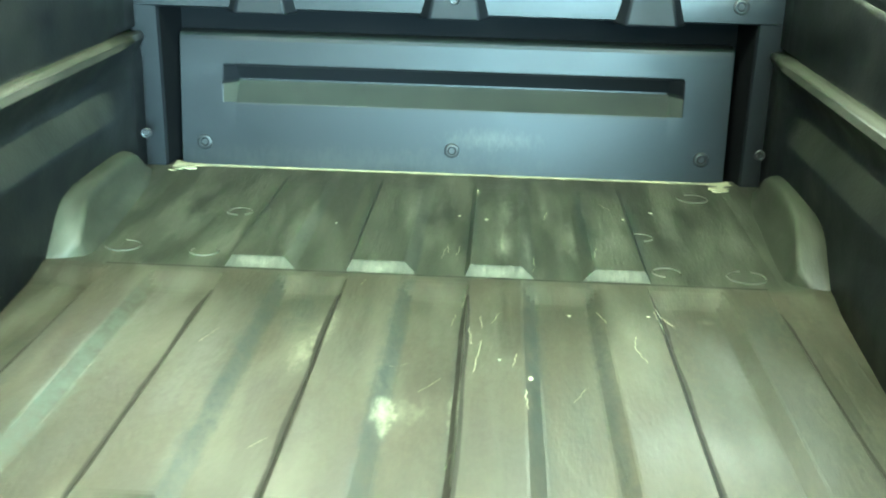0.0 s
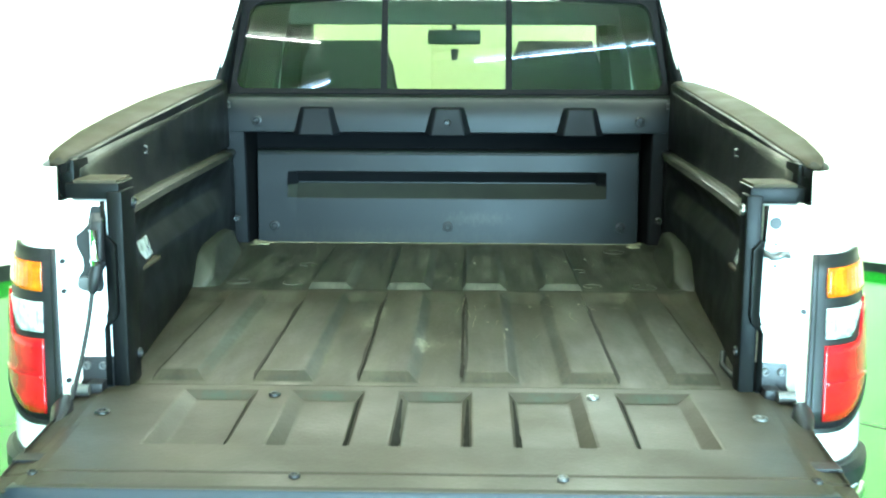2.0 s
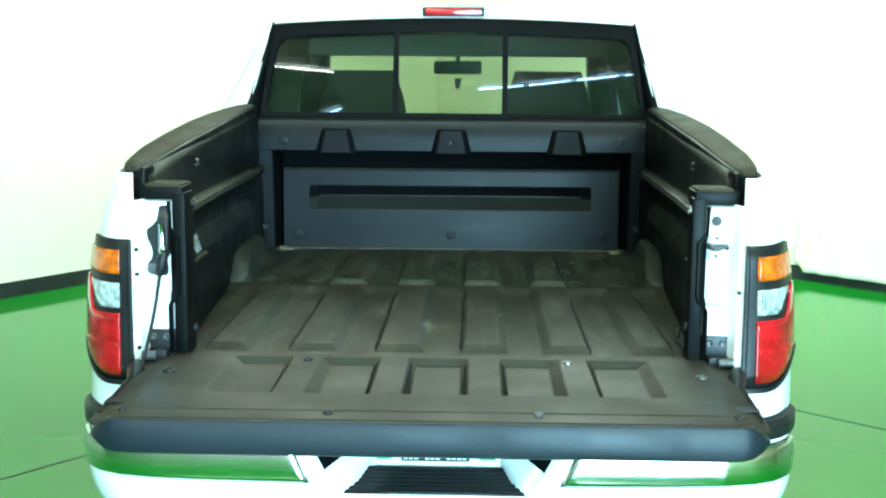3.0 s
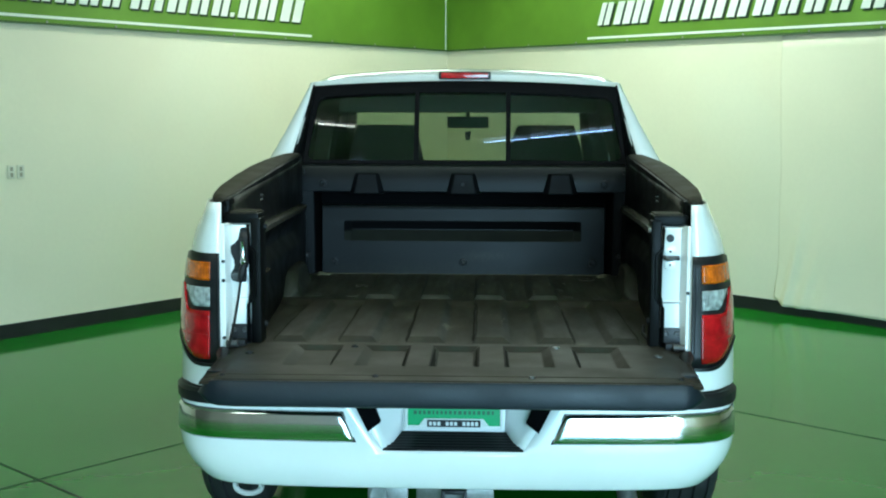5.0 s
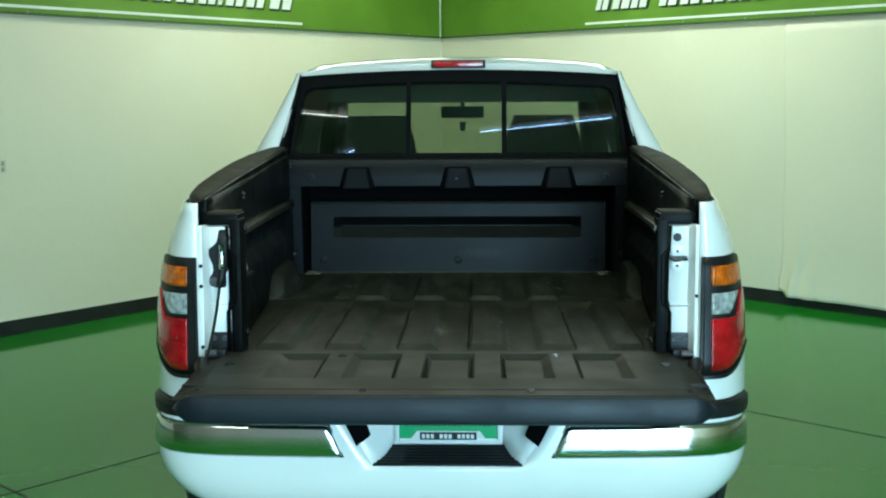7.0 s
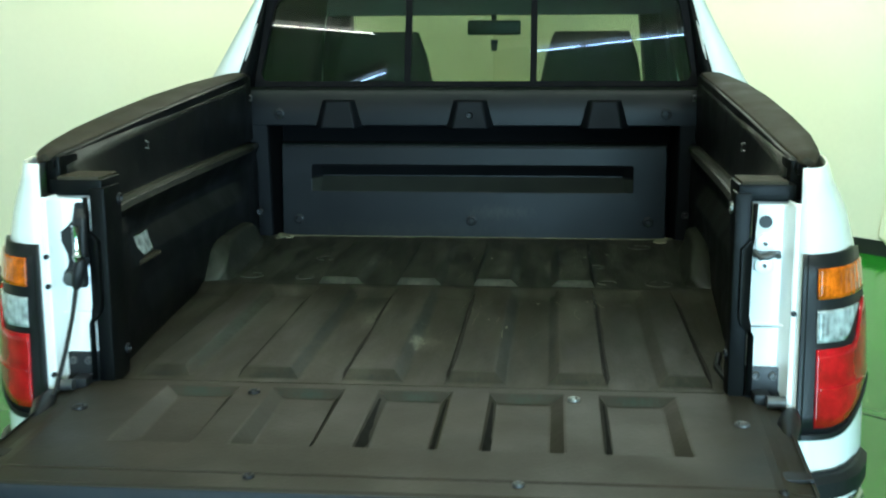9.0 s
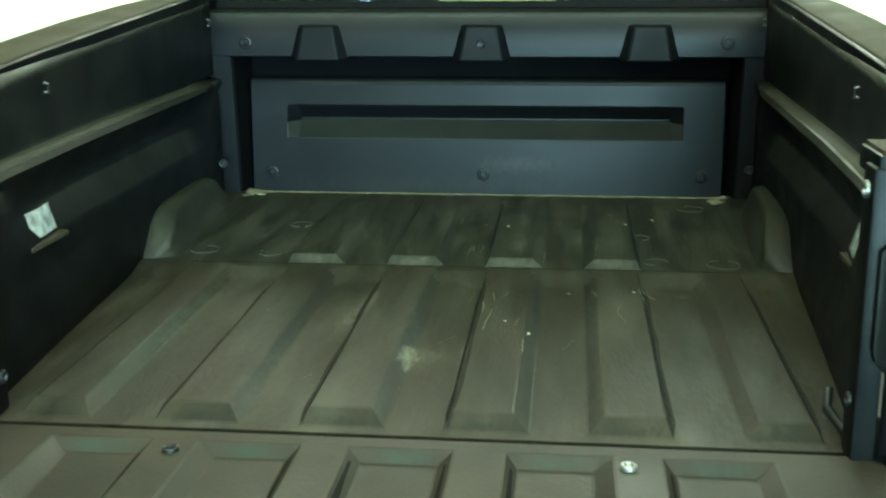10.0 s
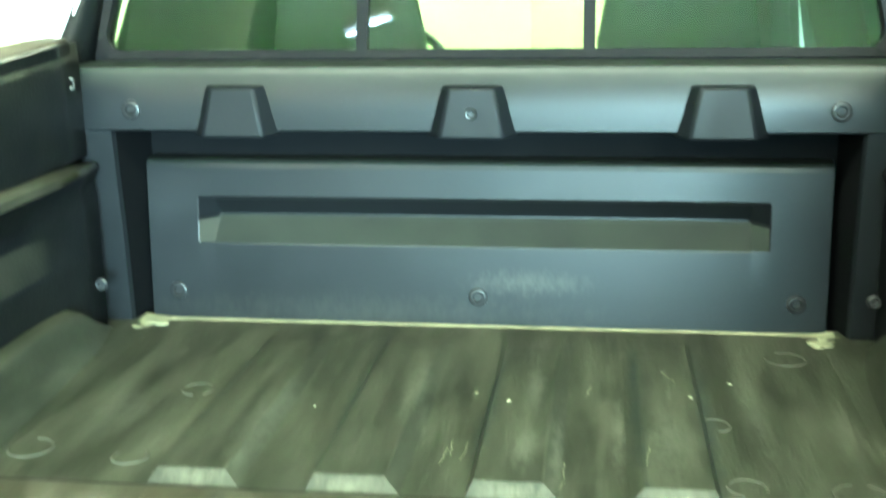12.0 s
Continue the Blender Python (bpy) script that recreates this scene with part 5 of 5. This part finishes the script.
roof_rows = []
for y in (1.735, 1.742, 1.76, 1.85, 2.1, 2.5, 2.75, 2.82):
    row = []
    for k in range(17):
        x = -0.735 + 1.47 * k / 16
        f = abs(x) / 0.735
        z = 1.786 - 0.038 * f ** 2 - 0.030 * smooth01((f - 0.86) / 0.14) - 0.03 * smooth01((y - 2.4) / 0.5)
        z -= 0.036 * (1 - smooth01((y - 1.73) / 0.06)) * (1 - 0.2 * f)
        row.append((x, y + 0.03 * f ** 3, z))
    roof_rows.append(row)
thick(part("roof", sheet(roof_rows), WHITE, truck, "white painted cab roof", True), 0.02)
lip = sheet([[(-0.725 + 1.45 * k / 16, 1.722 + dy, z - 0.034 * (abs(k - 8) / 8) ** 2) for k in range(17)] for dy, z in ((0.018, 1.752), (0.0, 1.730), (-0.014, 1.722), (-0.045, 1.713))])
part("roof_lip", lip, WHITE, truck, "", True)
brake = part("high_brake_light", box(-0.122, 0.122, 1.706, 1.75, 1.731, 1.767, 0.005), BLACK, truck, "red high-level brake light in a dark housing", True)
part("brake_lens", box(-0.110, 0.110, 1.701, 1.713, 1.736, 1.762, 0.003), RED, brake, "red lens", True)
part("cab_back", box(-0.74, 0.74, 1.635, 1.66, 0.62, 1.335), DARK, truck)
part("cab_floor", box(-0.85, 0.85, 1.66, 3.6, 0.56, 0.62), DARK, truck)
part("headliner", sheet([[(x, y, z) for x in (-0.70, 0.70)] for y, z in ((1.672, 1.668), (1.74, 1.690), (2.2, 1.712), (2.76, 1.690))]), HEADLINER, truck, "grey cloth headliner")
ws = part("windshield", sheet([[(x, y + 0.05 * (1 - (x / 0.8) ** 2), z) for x in (-w, -w / 2, 0, w / 2, w)] for y, z, w in ((2.80, 1.70, 0.70), (3.12, 1.46, 0.77), (3.46, 1.16, 0.84))]), CLEAR, truck, "clear windshield")
part("windshield_header", box(-0.72, 0.72, 2.70, 2.79, 1.590, 1.725, 0.01), HEADLINER, truck, "grey cloth header above the windshield")
for s in (-1, 1):
    part("pillar_cover", rod([(s * 0.80, 3.42, 1.16), (s * 0.74, 3.1, 1.44), (s * 0.67, 2.80, 1.68)], [0.09, 0.075, 0.05], 8), DARK, truck, "", True)
thick(ws, 0.005)
ws.visible_shadow = False
part("dashboard", sheet([[(x, y, z) for x in (-0.82, 0, 0.82)] for y, z in ((3.10, 0.80), (3.06, 1.08), (3.12, 1.16), (3.50, 1.15))]), DARK, truck, "dark dashboard", True)
thick(part("hood", sheet([[(x, y, z - 0.05 * (x / 0.8) ** 2) for x in (-0.82, -0.5, 0, 0.5, 0.82)] for y, z in ((3.47, 1.165), (3.9, 1.14), (4.5, 1.07), (4.75, 1.00), (4.85, 0.85), (4.86, 0.45))]), WHITE, truck, "white painted hood", True), 0.01)


def seat(x, y, w, z0, z1, name):
    """A padded backrest with a rounded top."""
    rows5 = []
    for k in range(9):
        f = k / 8
        z = z0 + (z1 - z0) * f
        half = w / 2 * (1 - 0.10 * f - 0.22 * smooth01((f - 0.80) / 0.2))
        d = 0.075 * (1 - 0.45 * f)
        rows5.append([(x + half * math.copysign(abs(math.cos(a)) ** 0.5, math.cos(a)), y + 0.12 * f * -1 + d * math.copysign(abs(math.sin(a)) ** 0.6, math.sin(a)), z) for a in [2 * math.pi * i / 20 for i in range(20)]])
    bm = sheet(rows5, closed=True)
    bm.faces.new([v for v in bm.verts][-20:])
    return part(name, bm, DARK, truck, "dark cloth seat", True)


for x in (-0.43, 0.42):
    seat(x, 2.52, 0.44, 0.72, 1.52, "front_seat")
seat(-0.44, 1.86, 0.60, 0.75, 1.33, "rear_seat")
seat(0.44, 1.86, 0.60, 0.75, 1.33, "rear_seat")
mirror = part("rear_view_mirror", box(-0.120, 0.120, 2.915, 2.940, 1.505, 1.572, 0.012), BLACK, truck, "dark rear-view mirror", True)
part("mirror_stem", rod([(0.0, 2.94, 1.56), (0.0, 2.90, 1.63)], 0.012), BLACK, mirror, "", True)
part("hanging_tag", hexa([(-0.012, 2.91, 1.435), (0.012, 2.91, 1.435), (0.012, 2.914, 1.435), (-0.012, 2.914, 1.435)], [(-0.016, 2.91, 1.485), (0.020, 2.91, 1.485), (0.020, 2.914, 1.485), (-0.016, 2.914, 1.485)]), BLACK, mirror)
wheel_pts = [(-0.40 + 0.185 * math.cos(a), 2.86 + 0.07 * math.sin(a), 1.16 + 0.17 * math.sin(a)) for a in [2 * math.pi * k / 28 for k in range(29)]]
part("steering_wheel", rod(wheel_pts, 0.014, 8, cap=False), BLACK, truck, "black steering wheel", True)

# ---- signs on the walls, sheeting, sockets, lights ----
SIGN_Z0, SIGN_Z1 = 2.163, 3.15


def sign(name, d, n, stripe_from, blocks, direction):
    """A long board with a stripe and a row of slanted blocks (from, width) that stand proud over dark shadows."""
    board = strip(name, APEX, d, n, 0.02, 11.5, SIGN_Z0, SIGN_Z1, 0.035, SIGN)
    tagged(board, "long green wall sign with pale slanted blocks and a white stripe", "wall sign")
    st = strip("stripe", APEX, d, n, stripe_from, 11.4, SIGN_Z0 + 0.028, SIGN_Z0 + 0.048, 0.040, SIGN_WHITE, back=0.036)
    st.parent = board
    edge = strip("lower_edge", APEX, d, n, 0.02, 11.5, SIGN_Z0 - 0.014, SIGN_Z0 - 0.001, 0.038, SIGN_LOW)
    edge.parent = board
    z0, tall = SIGN_Z0 + 0.144, 0.19
    for at, w in blocks:
        high = 0.035 if w < 0.05 else tall
        stems = [(0.0, 1.0)] if w < 0.1 else [(0.0, 0.40), (0.56, 1.0)]
        # each block's drop shadow is modelled as a dark offset copy
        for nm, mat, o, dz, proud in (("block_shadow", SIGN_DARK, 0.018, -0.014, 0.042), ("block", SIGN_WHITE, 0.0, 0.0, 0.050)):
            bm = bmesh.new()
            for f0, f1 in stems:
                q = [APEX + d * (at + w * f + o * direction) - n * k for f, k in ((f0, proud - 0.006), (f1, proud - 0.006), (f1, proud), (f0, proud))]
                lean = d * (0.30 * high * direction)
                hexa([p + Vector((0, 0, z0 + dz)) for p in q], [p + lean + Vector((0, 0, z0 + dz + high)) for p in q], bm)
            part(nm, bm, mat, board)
    for k in range(18):
        p = APEX + d * (0.55 + 0.56 * k) - n * 0.036 + Vector((0, 0, SIGN_Z0 + 0.005))
        part("screw", rod([p, p - n * 0.006], 0.009, 8), STEEL, board)
    return board


WEST_BLOCKS = [(2.07, 0.23), (2.37, 0.18), (2.59, 0.17), (2.80, 0.04), (2.87, 0.16), (3.08, 0.16), (3.29, 0.17), (3.51, 0.07), (3.63, 0.16), (3.89, 0.14), (4.07, 0.15), (4.26, 0.15), (4.45, 0.15), (4.64, 0.16), (4.84, 0.16)]
EAST_BLOCKS = [(1.915, 0.12), (2.085, 0.17), (2.28, 0.15), (2.56, 0.16), (2.765, 0.17), (2.975, 0.18), (3.20, 0.17), (3.43, 0.16), (3.65, 0.15), (3.86, 0.15), (4.07, 0.14), (4.31, 0.17), (4.54, 0.07), (4.66, 0.16), (4.87, 0.15)]
sign("wall_sign", dl, nl, 1.92, WEST_BLOCKS, -1)
sign("wall_sign", dr, nr, 1.80, EAST_BLOCKS, 1)
q = APEX - (nl + nr).normalized() * 0.07 + Vector((-0.03, 0, 0))
post = part("corner_trim", box(q.x - 0.014, q.x + 0.014, q.y - 0.014, q.y + 0.014, SIGN_Z0, SIGN_Z1, 0.003), SIGN_WHITE)
tagged(post, "white trim strip between the two signs", "trim", kind="structure")

# loose sheeting pinned over part of the wall, with folds near its edge and an uneven hem over the base
rows = []
for k in range(121):
    sft = 3.69 + 3.6 * (k / 120) ** 1.3
    into = sft - 3.69
    hem = 0.060 + 0.014 * noise.noise(Vector((sft * 1.7, 0.3, 0))) + 0.05 * math.exp(-(into / 0.06) ** 2)
    row = []
    for i in range(25):
        f = (i / 24) ** 1.4
        z = hem + (2.165 - hem) * f
        low = max(0.0, 1 - (z - 0.06) / 1.15)
        lean = 0.16 * (1 - low)
        fold = 0.026 * math.exp(-((into - 0.10 - lean) / 0.035) ** 2) + 0.020 * math.exp(-((into - 0.24 - 1.5 * lean) / 0.045) ** 2) + 0.014 * math.exp(-((into - 0.40 - 0.6 * lean) / 0.06) ** 2)
        drift = 0.008 * noise.noise(Vector((sft * 1.3, z * 0.8, 3.0))) + 0.003 * noise.noise(Vector((sft * 6, z * 2.5, 7.0)))
        hug = smooth01(into / 0.10)
        flare = 0.016 * max(0.0, 1 - (z - hem) / 0.20)
        p = APEX + dr * (sft + 0.018 * math.sin(z * 2.3) + 0.012 * noise.noise(Vector((z * 3, 1, 1)))) - nr * (0.0018 + flare + hug * (0.010 * min(1.0, 2 * low) + 1.4 * fold * low ** 1.5 + drift * min(1.0, 0.3 + low)))
        row.append((p.x, p.y, z))
    rows.append(row)
curtain = part("hung_sheet", sheet(rows), SHEETING, None, "", True)
thick(curtain, 0.002)
tagged(curtain, "pale loose sheeting hung on the wall with soft folds", "sheet")

for sft, z in ((4.695, 1.144), (4.765, 1.144)):
    p = APEX + dl * sft
    plate_ob = strip("wall_outlet", p, dl, nl, -0.026, 0.026, z - 0.045, z + 0.045, 0.008, WIRE)
    tagged(plate_ob, "small pale electrical wall plate", "wall outlet", "outlets on the wall")
    for dz in (-0.02, 0.02):
        so = strip("socket", p, dl, nl, -0.010, 0.010, z + dz - 0.014, z + dz + 0.014, 0.0105, SOCKET, back=0.0082)
        so.parent = plate_ob

def ceiling_light(m, length, tubes, mat, wide=0.18, radius=0.014):
    fix = part("ceiling_light", box(-wide / 2, wide / 2, -length / 2, length / 2, -0.06, 0.0, 0.008), METAL)
    fix.matrix_world = m
    tagged(fix, "long ceiling fixture with glowing fluorescent tubes", "ceiling light", "ceiling lights")
    for x, a, b in tubes:
        part("tube", rod([(x, a, -0.078), (x, b, -0.078)], radius, 8), mat, fix, "glowing tube", True)


# fixtures for the rows placed out of view
for tx, ty, turn, watts, run, tint in UNSEEN_TUBES:
    ceiling_light(pose(tx, ty, CEILING - 0.003, 0, 0, turn), run + 0.1, [(-0.045, -0.49 * run, 0.49 * run), (0.045, -0.49 * run, 0.49 * run)], TUBE)
# short runs above the camera's way, mirrored in the rear window
ceiling_light(pose(0.75, -1.54, CEILING - 0.003, 0, 0, -79), 1.9, [(0, -0.66, -0.32), (0, -0.28, 0.02), (0, 0.06, 0.36), (0, 0.40, 0.90)], TUBE_COOL, 0.07, 0.005)
ceiling_light(pose(-1.32, -1.38, CEILING - 0.003, 0, 0, 81), 0.85, [(0, -0.40, 0.40)], TUBE, 0.07, 0.005)
ceiling_light(pose(-1.06, -2.01, CEILING - 0.003, 0, 0, -58), 0.36, [(0, -0.17, 0.17)], TUBE_COOL, 0.07, 0.005)
